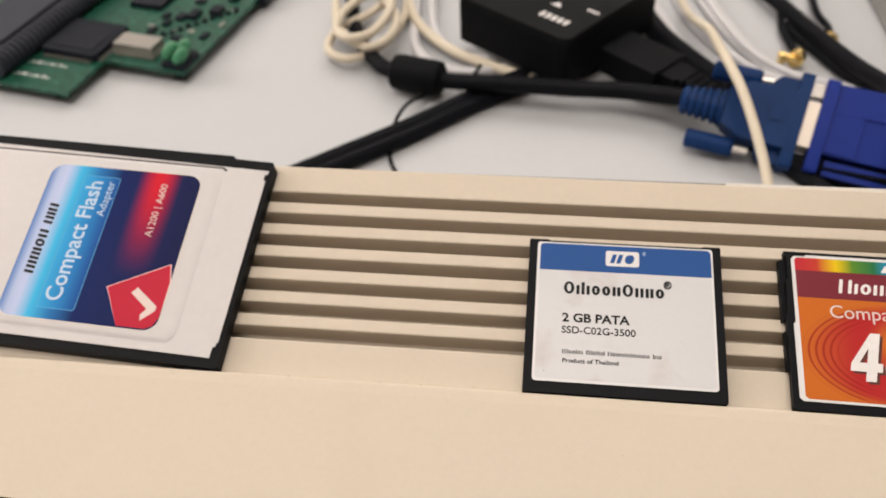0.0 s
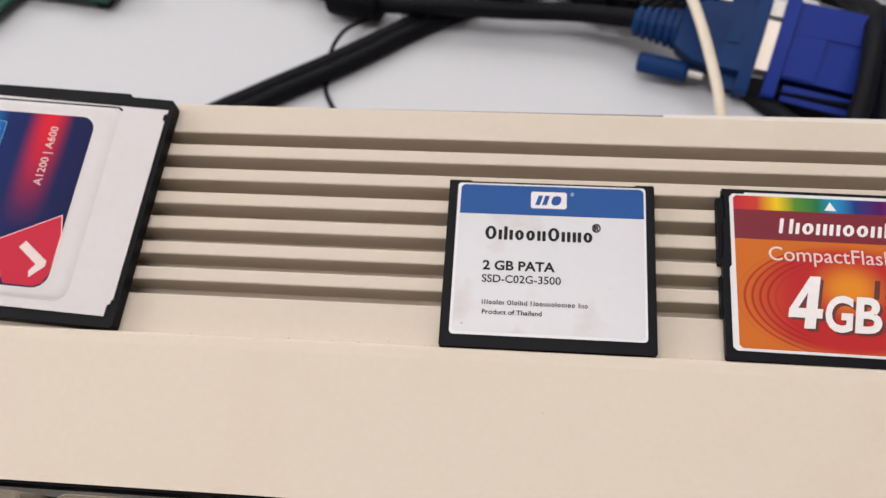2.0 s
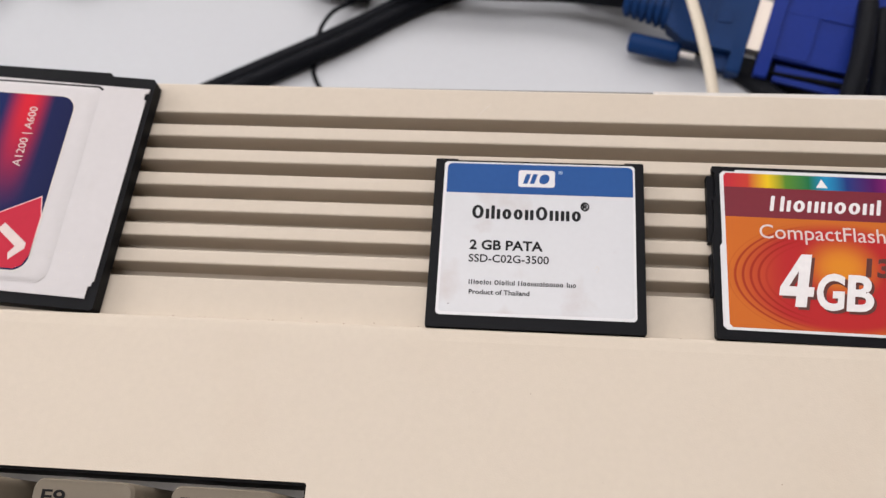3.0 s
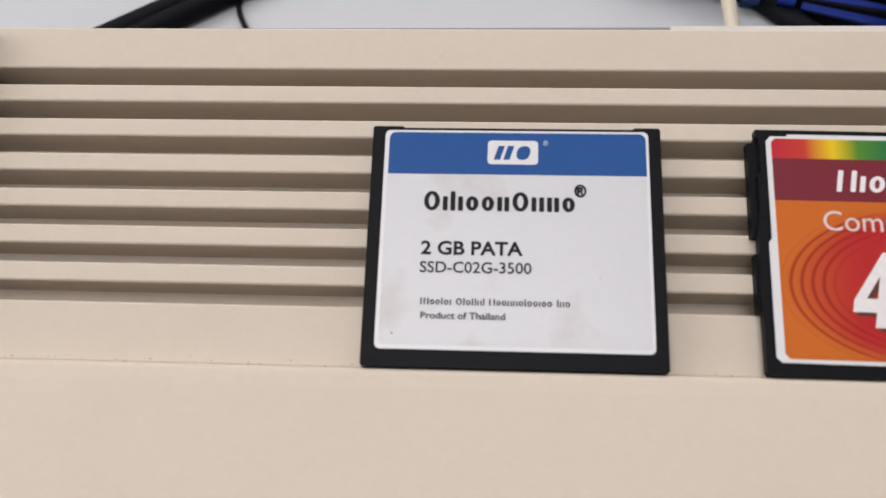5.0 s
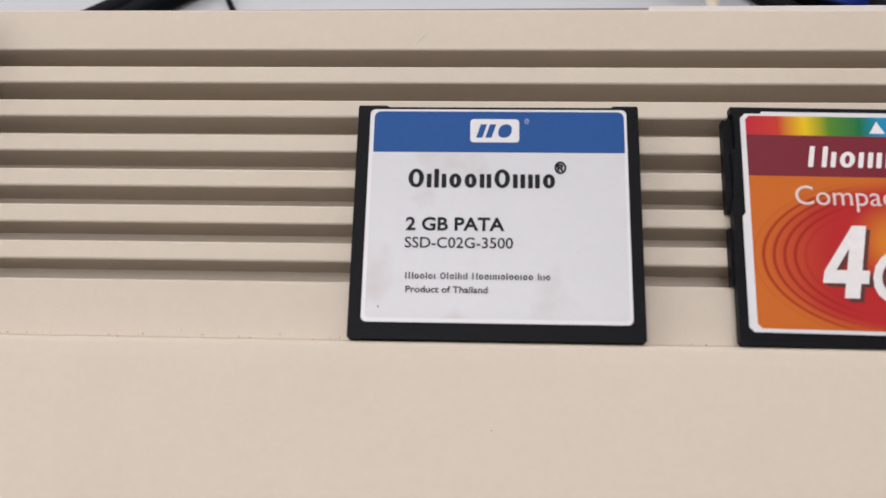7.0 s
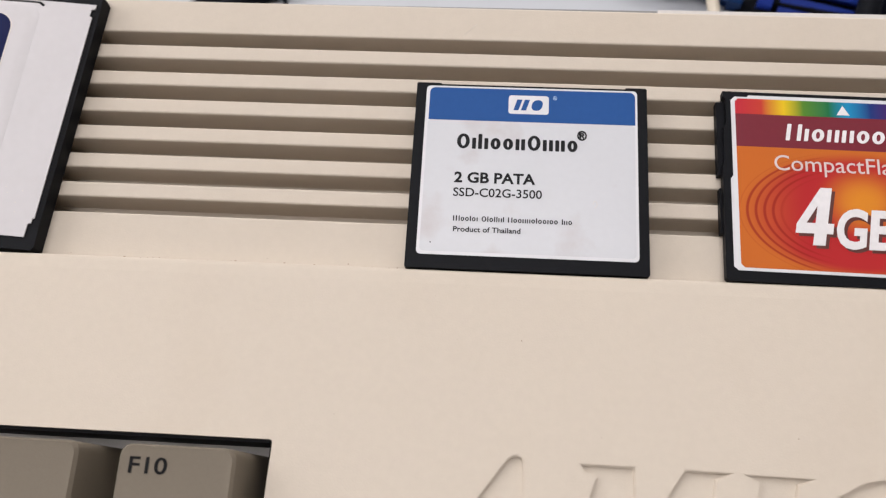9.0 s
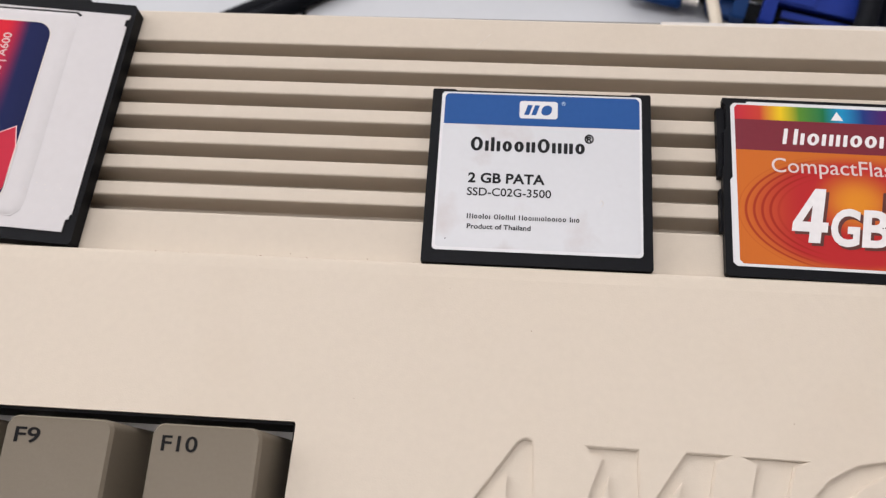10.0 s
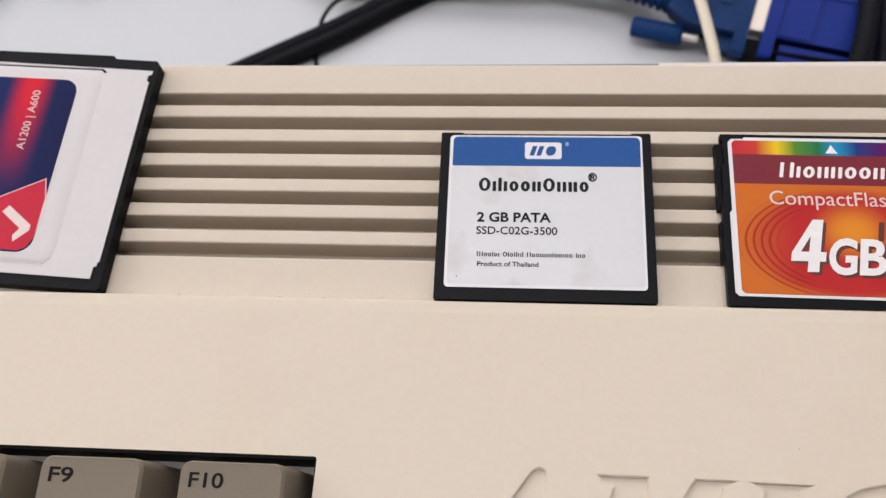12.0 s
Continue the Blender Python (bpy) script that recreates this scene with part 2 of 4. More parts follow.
mat_can = material("dull_tinned_steel", (0.34, 0.32, 0.3), 0.4, metal=0.6, vary=0.1)
mat_green = material("pale_green_plastic", (0.035, 0.2, 0.1), 0.3, vary=0.1)
mat_grey = material("grey_painted_steel", (0.23, 0.225, 0.22), 0.5, vary=0.05, bump=0.1)
mat_wall = material("pale_wall_paint", (0.56, 0.55, 0.535), 0.8, vary=0.03, grain=90, large=2, bump=0.1, bump_scale=400)
mat_floor = material("oak_floor", (0.3, 0.2, 0.12), 0.5, vary=0.15, grain=40, large=3)
mat_frame = material("white_window_paint", (0.78, 0.78, 0.77), 0.4, vary=0.02)
mat_glass = material("window_glass", (1, 1, 1), 0.05, alpha_glass=1.0, vary=0.0)


# ---- building helpers: all geometry in millimetres ----
def mesh_of(name, bm, mat, xf=None, smooth=False):
    bmesh.ops.recalc_face_normals(bm, faces=bm.faces)
    me = bpy.data.meshes.new(name)
    bmesh.ops.scale(bm, vec=(0.001,) * 3, verts=bm.verts)
    if xf is not None:
        bmesh.ops.transform(bm, matrix=xf, verts=bm.verts)
    for f in bm.faces:
        f.smooth = smooth
    bm.to_mesh(me)
    bm.free()
    me.materials.append(mat)
    if smooth:
        me.set_sharp_from_angle(angle=radians(26))
    return me


def part(name, bm, mat, parent=None, label="", xf=None, smooth=True):
    ob = new(name, mesh_of(name, bm, mat, xf, smooth))
    if parent is not None:
        ob.parent = parent
    if label:
        tagged(ob, label)
    return ob


def thing(name, label, category, m=None, group="", kind=""):
    ob = new(name)
    ob.empty_display_size = 0.02
    if m is not None:
        ob.matrix_world = m
    return tagged(ob, label, category, group, kind)


def at_mm(x, y, z, rx=0, ry=0, rz=0):
    return pose(x / 1000, y / 1000, z / 1000, rx, ry, rz)


def prism(bm, pts, z0, z1):
    low = [bm.verts.new((x, y, z0)) for x, y in pts]
    top = [bm.verts.new((x, y, z1)) for x, y in pts]
    bm.faces.new(low[::-1])
    bm.faces.new(top)
    for i in range(len(pts)):
        j = (i + 1) % len(pts)
        bm.faces.new((low[i], low[j], top[j], top[i]))
    return bm


def rounded(x0, x1, y0, y1, r, seg=5):
    pts = []
    for cx, cy, a in ((x1 - r, y1 - r, 0), (x0 + r, y1 - r, 90), (x0 + r, y0 + r, 180), (x1 - r, y0 + r, 270)):
        for k in range(seg + 1):
            q = radians(a + 90 * k / seg)
            pts.append((cx + r * math.cos(q), cy + r * math.sin(q)))
    return pts


def box_mm(bm, x0, x1, y0, y1, z0, z1):
    return prism(bm, [(x0, y0), (x1, y0), (x1, y1), (x0, y1)], z0, z1)


def soften(bm, width, seg=2, angle=35):
    edges = [e for e in bm.edges if len(e.link_faces) == 2 and e.calc_face_angle(0) > radians(angle)]
    bmesh.ops.bevel(bm, geom=edges, offset=width, segments=seg, profile=0.5, affect="EDGES", clamp_overlap=True)
    return bm


def block(x0, x1, y0, y1, z0, z1, bev=0.3, seg=2):
    bm = box_mm(bmesh.new(), x0, x1, y0, y1, z0, z1)
    return soften(bm, bev, seg) if bev else bm


def slab(pts, z0, z1, bev=0.2, seg=2):
    bm = prism(bmesh.new(), pts, z0, z1)
    return soften(bm, bev, seg) if bev else bm


def extrude_x(profile, x0, x1):
    """A solid with the given (y, z) outline between x0 and x1."""
    bm = bmesh.new()
    a = [bm.verts.new((x0, y, z)) for y, z in profile]
    b = [bm.verts.new((x1, y, z)) for y, z in profile]
    bm.faces.new(a)
    bm.faces.new(b[::-1])
    for i in range(len(profile)):
        j = (i + 1) % len(profile)
        bm.faces.new((a[i], b[i], b[j], a[j]))
    bmesh.ops.recalc_face_normals(bm, faces=bm.faces)
    return bm


def smooth_line(pts, steps=8):
    p = [Vector(q) for q in pts]
    p = [2 * p[0] - p[1]] + p + [2 * p[-1] - p[-2]]
    out = []
    for i in range(1, len(p) - 2):
        for k in range(steps):
            t = k / steps
            a, b, c, d = p[i - 1], p[i], p[i + 1], p[i + 2]
            out.append(0.5 * ((2 * b) + (c - a) * t + (2 * a - 5 * b + 4 * c - d) * t * t + (3 * b - a - 3 * c + d) * t ** 3))
    return out + [p[-2]]


def tube(pts, r, ring=16, steps=8, bm=None):
    bm = bm or bmesh.new()
    line = smooth_line(pts, steps)
    n = len(line)
    side = Vector((0, 0, 1))
    rows = []
    for i, q in enumerate(line):
        d = (line[min(i + 1, n - 1)] - line[max(i - 1, 0)]).normalized()
        u = side.cross(d)
        if u.length < 1e-4:
            u = Vector((1, 0, 0)).cross(d)
        u.normalize()
        v = d.cross(u)
        side = v
        rad = r(i / (n - 1)) if callable(r) else r
        rows.append([bm.verts.new(q + rad * (math.cos(2 * math.pi * k / ring) * u + math.sin(2 * math.pi * k / ring) * v)) for k in range(ring)])
    for a, b in zip(rows, rows[1:]):
        for k in range(ring):
            j = (k + 1) % ring
            bm.faces.new((a[k], a[j], b[j], b[k]))
    bm.faces.new(rows[0][::-1])
    bm.faces.new(rows[-1])
    return bm


def turned(profile, ring=24):
    """A body of revolution about x: profile of (x, radius)."""
    bm = bmesh.new()
    rows = [[bm.verts.new((x, r * math.cos(2 * math.pi * k / ring), r * math.sin(2 * math.pi * k / ring))) for k in range(ring)] for x, r in profile]
    for a, b in zip(rows, rows[1:]):
        for k in range(ring):
            j = (k + 1) % ring
            bm.faces.new((a[k], a[j], b[j], b[k]))
    bm.faces.new(rows[0])
    bm.faces.new(rows[-1][::-1])
    return bm


def text_bm(words, bold=0.0):
    """The built-in font's letters at size 10, as a flat-sided solid 0.05 thick; also the height of a capital."""
    def made(s):
        cu = bpy.data.curves.new("letters", "FONT")
        cu.body, cu.size, cu.offset, cu.resolution_u = s, 10.0, bold, 4
        cu.extrude = 0.025
        ob = new("letters", cu)
        me = bpy.data.meshes.new_from_object(ob.evaluated_get(bpy.context.evaluated_depsgraph_get()))
        bm = bmesh.new()
        bm.from_mesh(me)
        bpy.data.objects.remove(ob)
        bpy.data.curves.remove(cu)
        bpy.data.meshes.remove(me)
        return bm
    ref = made("H")
    cap = max(v.co.y for v in ref.verts)
    ref.free()
    return made(words), cap


def lettering(words, x, y, width, cap, z, mat, parent, turn=0.0, slant=0.0, bold=0.0, name="lettering", label=""):
    """Words whose baseline begins at (x, y), with that width and height of capitals."""
    bm, tall = text_bm(words, bold)
    lo, hi = min(v.co.x for v in bm.verts), max(v.co.x for v in bm.verts)
    for v in bm.verts:
        px, py = (v.co.x - lo) * width / (hi - lo), v.co.y * cap / tall
        px += slant * py
        c, s = math.cos(radians(turn)), math.sin(radians(turn))
        v.co = (x + c * px - s * py, y + s * px + c * py, z + v.co.z)
    return part(name, bm, mat, parent, label, smooth=False)


def letter_blocks(pattern, x, y, width, cap, z, mat, parent, turn=0.0, slant=0.0, name="mark_bar", stroke=0.24, joined=False):
    """Plain shapes for a word mark: O a tall oval ring, o a low one, C two tall bars, W three, t one tall, x two low, i one low, a space between."""
    size = {"O": (1.05, 1.0, 0), "o": (0.82, 0.76, 0), "C": (1.0, 1.0, 2), "W": (1.5, 1.0, 3), "t": (0.3, 1.0, 1), "x": (0.78, 0.74, 2), "i": (0.3, 0.74, 1), " ": (0.45, 0, 0)}
    total = sum(size[k][0] + 0.2 for k in pattern) - 0.2
    unit = width / total
    px = 0.0
    c, s = math.cos(radians(turn)), math.sin(radians(turn))

    def at(a, b):
        return x + c * (a + slant * b) - s * b, y + s * (a + slant * b) + c * b

    bm = bmesh.new()

    def done():
        nonlocal bm
        if not joined:
            part(name, bm, mat, parent, smooth=False)
            bm = bmesh.new()

    for k in pattern:
        w, h, n = size[k]
        w, h, t = w * unit, h * cap, stroke * cap
        if k in "Oo":
            outer = [at(w / 2 + w / 2 * math.cos(q), h / 2 + h / 2 * math.sin(q)) for q in np.linspace(0, 2 * math.pi, 25)[:-1]]
            inner = [at(w / 2 + (w / 2 - t) * math.cos(q), h / 2 + (h / 2 - 0.75 * t) * math.sin(q)) for q in np.linspace(0, 2 * math.pi, 25)[:-1]]
            rows = [[bm.verts.new((a, b, e)) for a, b in p] for p, e in ((outer, z - 0.02), (outer, z + 0.02), (inner, z + 0.02), (inner, z - 0.02))]
            for p, q in zip(rows, rows[1:]):
                for m in range(24):
                    bm.faces.new((p[m], p[m - 1], q[m - 1], q[m]))
            done()
        for q in range(n):
            a = px + (w - t) * (q / (n - 1) if n > 1 else 0.5) - px
            prism(bm, [at(e, f) for e, f in rounded(a, a + t, 0, h, 0.2 * t, 2)], z - 0.02, z + 0.02)
            done()
        step = w + 0.2 * unit
        x, y, px = x + c * step, y + s * step, px + step
    if joined:
        tagged(part(name, bm, mat, parent, smooth=False), kind="stuff")
    else:
        bm.free()


# ---- the room ----
tagged(part("floor", block(-2200, 1900, -3600, 1200, -780, -740, 0), mat_floor, smooth=False), "brown oak floor under the white desk", "floor", kind="structure")
bm = bmesh.new()
for q in ((-2200, -950, -3600, 1200), (450, 1900, -3600, 1200), (-950, 450, -3600, -1400), (-950, 450, -100, 1200)):
    box_mm(bm, *q, 2300, 2360)
tagged(part("ceiling", bm, mat_wall, smooth=False), "plain white painted ceiling with an opening for the added overhead light", "ceiling", kind="structure")
# unseen roof window, added to house the overhead light on the ribs
roof = thing("window_3", "unseen white framed roof window added for soft overhead light", "window", kind="structure")
for q in ((-950, 450, -1400, -1355), (-950, 450, -145, -100), (-950, -905, -1355, -145), (405, 450, -1355, -145)):
    part("window_frame", block(*q, 2362, 2400, 4), mat_frame, roof)
part("pane", block(-904, 404, -1354, -146, 2378, 2384, 0), mat_glass, roof).visible_shadow = False
for nm, q in (("wall_south", (-2200, 1900, -3700, -3600)), ("wall_east", (1900, 2000, -3600, 1200))):
    tagged(part(nm, block(*q, -740, 2300, 0), mat_wall, smooth=False), "plain white painted wall of the room", "wall", kind="structure")


def window_wall(nm, a0, a1, hole, along_x, at, name):
    """A wall with one window: a0 to a1 along x or y, hole of (from, to, sill, head), at: its inner and outer face."""
    h0, h1, z0, z1 = hole

    def b(p0, p1, q0, q1, r0, r1, bev=0):
        return block(p0, p1, q0, q1, r0, r1, bev) if along_x else block(q0, q1, p0, p1, r0, r1, bev)
    lo, hi = sorted(at)
    bm = bmesh.new()
    for p0, p1, r0, r1 in ((a0, h0, -740, 2300), (h1, a1, -740, 2300), (h0, h1, -740, z0), (h0, h1, z1, 2300)):
        box_mm(bm, *((p0, p1, lo, hi) if along_x else (lo, hi, p0, p1)), r0, r1)
    tagged(part(nm, bm, mat_wall, smooth=False), "white painted wall with a window opening", "wall", kind="structure")
    win = thing(name, "white framed window letting in soft daylight", "window", kind="structure")
    mid, c = (h0 + h1) / 2, at[0] + (at[1] - at[0]) * 0.6
    for p0, p1, r0, r1 in ((h0, h1, z0, z0 + 45), (h0, h1, z1 - 45, z1), (h0, h0 + 45, z0 + 45, z1 - 45), (h1 - 45, h1, z0 + 45, z1 - 45), (mid - 22, mid + 22, z0 + 45, z1 - 45)):
        part("window_frame", b(p0, p1, c - 20, c + 20, r0, r1, 4), mat_frame, win)
    for p0, p1 in ((h0 + 46, mid - 23), (mid + 23, h1 - 46)):
        part("pane", b(p0, p1, c - 2, c + 2, z0 + 46, z1 - 46), mat_glass, win).visible_shadow = False
    step = -60 if at[1] > at[0] else 60
    s0, s1 = sorted((at[0] + step / 60, at[0] + step))
    part("window_sill", b(h0 - 40, h1 + 40, s0, s1, z0 - 24, z0 - 2, 4), mat_frame, win)


window_wall("wall_west", -3600, 1200, (-390, 1160, 660, 2260), False, (-2200, -2300), "window_1")
window_wall("wall_north", -2200, 1900, (-1050, 1050, 720, 2230), True, (1200, 1300), "window_2")

# ---- the desk ----
desk = thing("desk", "white laminate desk top with soft sheen", "desk")
part("tabletop", block(-800, 800, -560, 520, -26, 0, 2.0), mat_desk, desk)
for sx in (-1, 1):
    for y in (-500, 460):
        part("leg", block(sx * 740 - 25, sx * 740 + 25, y - 25, y + 25, -740, -26, 2), mat_grey, desk)

# ---- the home computer: its own frame is that of the ribbed top, tilted by TILT on the desk ----
ZV = 75.0
LIP, PANEL = ZV + 3.4, 0.135


def panel_z(y):
    return LIP + 0.1 - PANEL * (y + 1.0) if y > -62 else LIP + 0.1 + PANEL * 61 + 0.05 * (y + 62)


computer = thing("home_computer", "beige plastic home computer with ribbed sloping top and sunken key well", "computer", TILT)
X0, X1 = -300.0, 170.0
edges = [(55.2, 47.7)] + [(44.8 - 5.93 * k, 41.8 - 5.93 * k) for k in range(6)] + [(9.1, 0.12)]
part("vent_floor", block(X0 + 2, X1 - 2, 0.6, 53.5, ZV - 16, ZV - 6.6, 0), mat_case, computer, "floor of the grooves")
for k, (b, a) in enumerate(edges):
    if k == 0:
        prof = [(a, ZV - 8.4), (a, ZV - 0.35)] + [(a + 0.35 - 0.35 * math.cos(q), ZV - 0.35 + 0.35 * math.sin(q)) for q in (0.6, 1.1, 1.57)]
        prof += [(b - 0.6 + 0.6 * math.sin(q), ZV - 0.6 + 0.6 * math.cos(q)) for q in (0, 0.2, 0.4, 0.6, 0.8, 1.0, 1.2, 1.4, 1.57)] + [(b, ZV - 8.4)]
    else:
        prof = [(a, ZV - 8.4), (a, ZV - 0.3), (a + 0.1, ZV - 0.1), (a + 0.3, ZV), (b - 0.3, ZV), (b - 0.1, ZV - 0.1), (b, ZV - 0.3), (b, ZV - 8.4)]
    part("rib", extrude_x(prof, X0, X1), mat_case, computer, "wide flat strip" if k in (0, 7) else "", smooth=False)
part("rear_wall", block(X0, X1, 53.6, 55.1, ZV - 34, ZV - 8.45, 0.2), mat_case, computer)
part("rear_ledge", block(X0, X1, 55.25, 56.5, ZV - 34, ZV - 6.5, 0.3), mat_case_low, computer, "pale grey lower edge of the case")


# grey wedge: the shaded line behind the rear edge, put in as colour
part("rear_shade_strip", slab([(-32, 55.22), (45.8, 55.22), (45.8, 55.75), (-32, 55.3)], ZV - 6, ZV - 0.6, 0.0), mat_grey, computer, "thin grey strip drawn for the shade along the rear edge")
part("rear_trim", slab([(46, 55.22), (X1, 55.22), (X1, 56.6), (46, 56.0)], ZV - 6, ZV - 0.6, 0.0), mat_case_low, computer, "pale rear trim")


def cut(base, cutters):
    """The solid base (millimetres) less the cutters, as a bmesh."""
    def ob_of(bm):
        bmesh.ops.recalc_face_normals(bm, faces=bm.faces)
        me = bpy.data.meshes.new("cut")
        bm.to_mesh(me)
        bm.free()
        return new("cut", me)
    body = ob_of(base)
    for c in cutters:
        tool = ob_of(c)
        mod = body.modifiers.new("cut", "BOOLEAN")
        mod.operation, mod.object, mod.solver = "DIFFERENCE", tool, "EXACT"
        me = bpy.data.meshes.new_from_object(body.evaluated_get(bpy.context.evaluated_depsgraph_get()))
        body.modifiers.clear()
        body.data = me
        bpy.data.objects.remove(tool)
    out = bmesh.new()
    out.from_mesh(body.data)
    bpy.data.objects.remove(body)
    return out


def sunken(pts, depth=0.5):
    """A cutter for a sunken stroke: its floor follows the panel's slope."""
    bm = bmesh.new()
    low = [bm.verts.new((x, y, panel_z(y) - depth)) for x, y in pts]
    top = [bm.verts.new((x, y, panel_z(y) + 5)) for x, y in pts]
    bm.faces.new(low[::-1])
    bm.faces.new(top)
    for i in range(len(pts)):
        j = (i + 1) % len(pts)
        bm.faces.new((low[i], low[j], top[j], top[i]))
    return bm


YB = -56.0
prof = [(-0.15, ZV - 10), (-0.15, LIP - 1.1)] + [(-1.25 + 1.1 * math.cos(q), LIP - 1.1 + 1.1 * math.sin(q)) for q in (0.2, 0.5, 0.8, 1.1, 1.4)]
prof += [(-3, panel_z(-3)), (-20, panel_z(-20)), (-40, panel_z(-40)), (-62, panel_z(-62)), (-150, panel_z(-150)), (-215, panel_z(-215)), (-219, panel_z(-219) - 3),
         (-219, 56), (-150, 56), (-62, 62)]
WELL = (-295.0, -18.7, -52.5, -31.2)
well = slab(rounded(WELL[0], WELL[1], WELL[2], WELL[3], 0.5, 2), ZV - 30, ZV + 30, 0)
marks = [
    [(11.4, -43.4), (19.2, -32.5), (19.8, -32.1), (20.6, -31.9), (21.3, -32.2), (21.5, -32.8), (22.2, YB), (17.9, YB), (17.6, -37.9), (4.7, YB), (2.0, YB)],
    [(30.8, -32.7), (38.8, -32.75), (38.9, YB), (34.4, YB), (34.1, -37.2), (27.3, YB), (25.3, YB), (33.3, -34.3), (31.3, -33.5)],
    [(46.9, -32.8), (53.3, -32.8), (51.4, -33.7), (46.8, YB), (42.4, YB), (46.0, -37.3), (40.4, -44.3), (39.5, -43.4)],
    [(56.5, -32.9), (65.9, -33.0), (64.0, -33.8), (57.4, YB), (52.2, YB), (58.4, -33.9)],
    [(79.5, -32.3), (74.2, -33.3), (69.6, -35.8), (65.5, -40.1), (62.5, -46.0), (62.0, -51.0), (63.5, YB), (69.0, YB), (67.6, -50.0), (68.4, -44.5), (71.0, -39.7), (74.3, -36.5), (79.5, -33.9)],
]


def widened(pts, by):
    """The outline moved outwards by that many millimetres."""
    area = sum(a[0] * b[1] - b[0] * a[1] for a, b in zip(pts, pts[1:] + pts[:1]))
    side, out = (1 if area > 0 else -1), []
    for a, b, c in zip(pts[-1:] + pts[:-1], pts, pts[1:] + pts[:1]):
        u, v = (Vector((q[0] - p[0], q[1] - p[1])).normalized() for p, q in ((a, b), (b, c)))
        m = Vector((u.y + v.y, -u.x - v.x)) * side
        k = by / max(0.35, m.length / 2)
        m = m.normalized() * k if m.length > 1e-6 else Vector((0, 0))
        out.append((b[0] + m.x, b[1] + m.y))
    return out


steps = [sunken(widened(p, w), d) for p in marks for w, d in ((0.34, 0.14), (0.17, 0.4), (0.0, 0.9))]
body = cut(extrude_x(prof, X0, X1), [well] + steps)
part("front_cover", body, mat_case, computer, "smooth cover with sunken slanted marks", smooth=False)
part("keyboard_frame", block(WELL[0] - 2, WELL[1] + 0.0, WELL[2] - 0.5, WELL[3] - 0.02, ZV - 9, ZV - 6, 0), mat_well, computer, "black frame under the keys")
# black strips paint the shade in the gap between well wall and keys
for q in ((WELL[0], WELL[1] - 0.02, WELL[3] - 0.5, WELL[3] - 0.02), (WELL[1] - 0.5, WELL[1] - 0.02, WELL[2], WELL[3] - 0.52)):
    part("well_shade", block(*q, ZV - 6, panel_z(-31.2) - 0.9, 0), mat_well, computer, "black strip drawn for the shade on the key well wall")
# lower shell on the desk, upright in the room
low = extrude_x([(-1.5, 4), (-1.5, 31), (-30, 24), (-78, 34), (-110, 24), (-255, -2 + 14), (-283, 13), (-283, 6), (-280, 4)], X0 + 0.5, X1 - 0.5)
part("lower_shell", low, mat_case_low, computer, xf=TILT.inverted())
for x in (X0 + 30, X1 - 30):
    for y in (-20, -262):
        part("foot", block(x - 8, x + 8, y - 8, y + 8, 0, 4.02, 0.6), mat_well, computer, xf=TILT.inverted())
# a fine scratch and specks of dirt
scr = bmesh.new()
tube([(8.1, 48.6, ZV + 0.01), (9.2, 49.9, ZV + 0.02), (10.7, 51.4, ZV + 0.01)], 0.035, 5, 3, scr)
part("scratch", scr, mat_case_low, computer)
rng = random.Random(4)
dirt = bmesh.new()
for k in range(60):
    x = rng.uniform(-64, 100)
    y = 0.18 + abs(rng.gauss(0, 0.35)) if k > 4 else rng.uniform(0.6, 8)
    r = rng.uniform(0.04, 0.11)
    prism(dirt, [(x + r * rng.uniform(0.8, 3.0) * math.cos(a), y + r * math.sin(a)) for a in (0, 1.2, 2.5, 3.7, 5)], ZV + 0.004, ZV + 0.03)
for k in range(6):
    x, y = rng.uniform(-30, 95), rng.uniform(-29, -3)
    r = rng.uniform(0.05, 0.12)
    prism(dirt, [(x + r * math.cos(a), y + r * math.sin(a)) for a in (0, 1.2, 2.5, 3.7, 5)], panel_z(y) - 0.02, panel_z(y) + 0.03)
tagged(part("dirt_specks", dirt, material("dust_brown", (0.33, 0.25, 0.185), 0.9), computer, smooth=False), kind="stuff")


# ---- function keys ----
def function_key(x, words, width):
    """A wide sloped key: top face pressed in slightly, skirts wider below; x is its left edge."""
    key = thing("function_key", "grey-beige function key with dark printed legend in the key well", "key", TILT @ at_mm(x, -51.2, ZV - 5.9), "function keys")
    bm = bmesh.new()
    lo = rounded(0, 23.4, 0, 17.7, 1.0, 4)
    hi = rounded(2.4, 19.9, 3.2, 17.5, 1.7, 4)
    mid = rounded(2.1, 20.4, 2.8, 17.8, 1.8, 4)
    rows = [[bm.verts.new((a, b, z)) for a, b in p] for p, z in ((lo, 0), (lo, 3.0), (mid, 18.9), (hi, 19.5), (rounded(3.2, 19.1, 4.0, 16.7, 1.5, 4), 19.35))]
    for a, b in zip(rows, rows[1:]):
        for k in range(len(a)):
            j = (k + 1) % len(a)
            bm.faces.new((a[k], a[j], b[j], b[k]))
    bm.faces.new(rows[0][::-1])
    bm.faces.new(rows[-1])
    cap = part("cap", bm, mat_key, key)
    lettering(words, 3.9, 13.4, width, 2.45, 19.42, mat_legend, cap, bold=0.13, name="legend")
    return key


function_key(-43.0, "F10", 6.0)
function_key(-67.9, "F9", 4.3)
function_key(-92.8, "F8", 4.3)


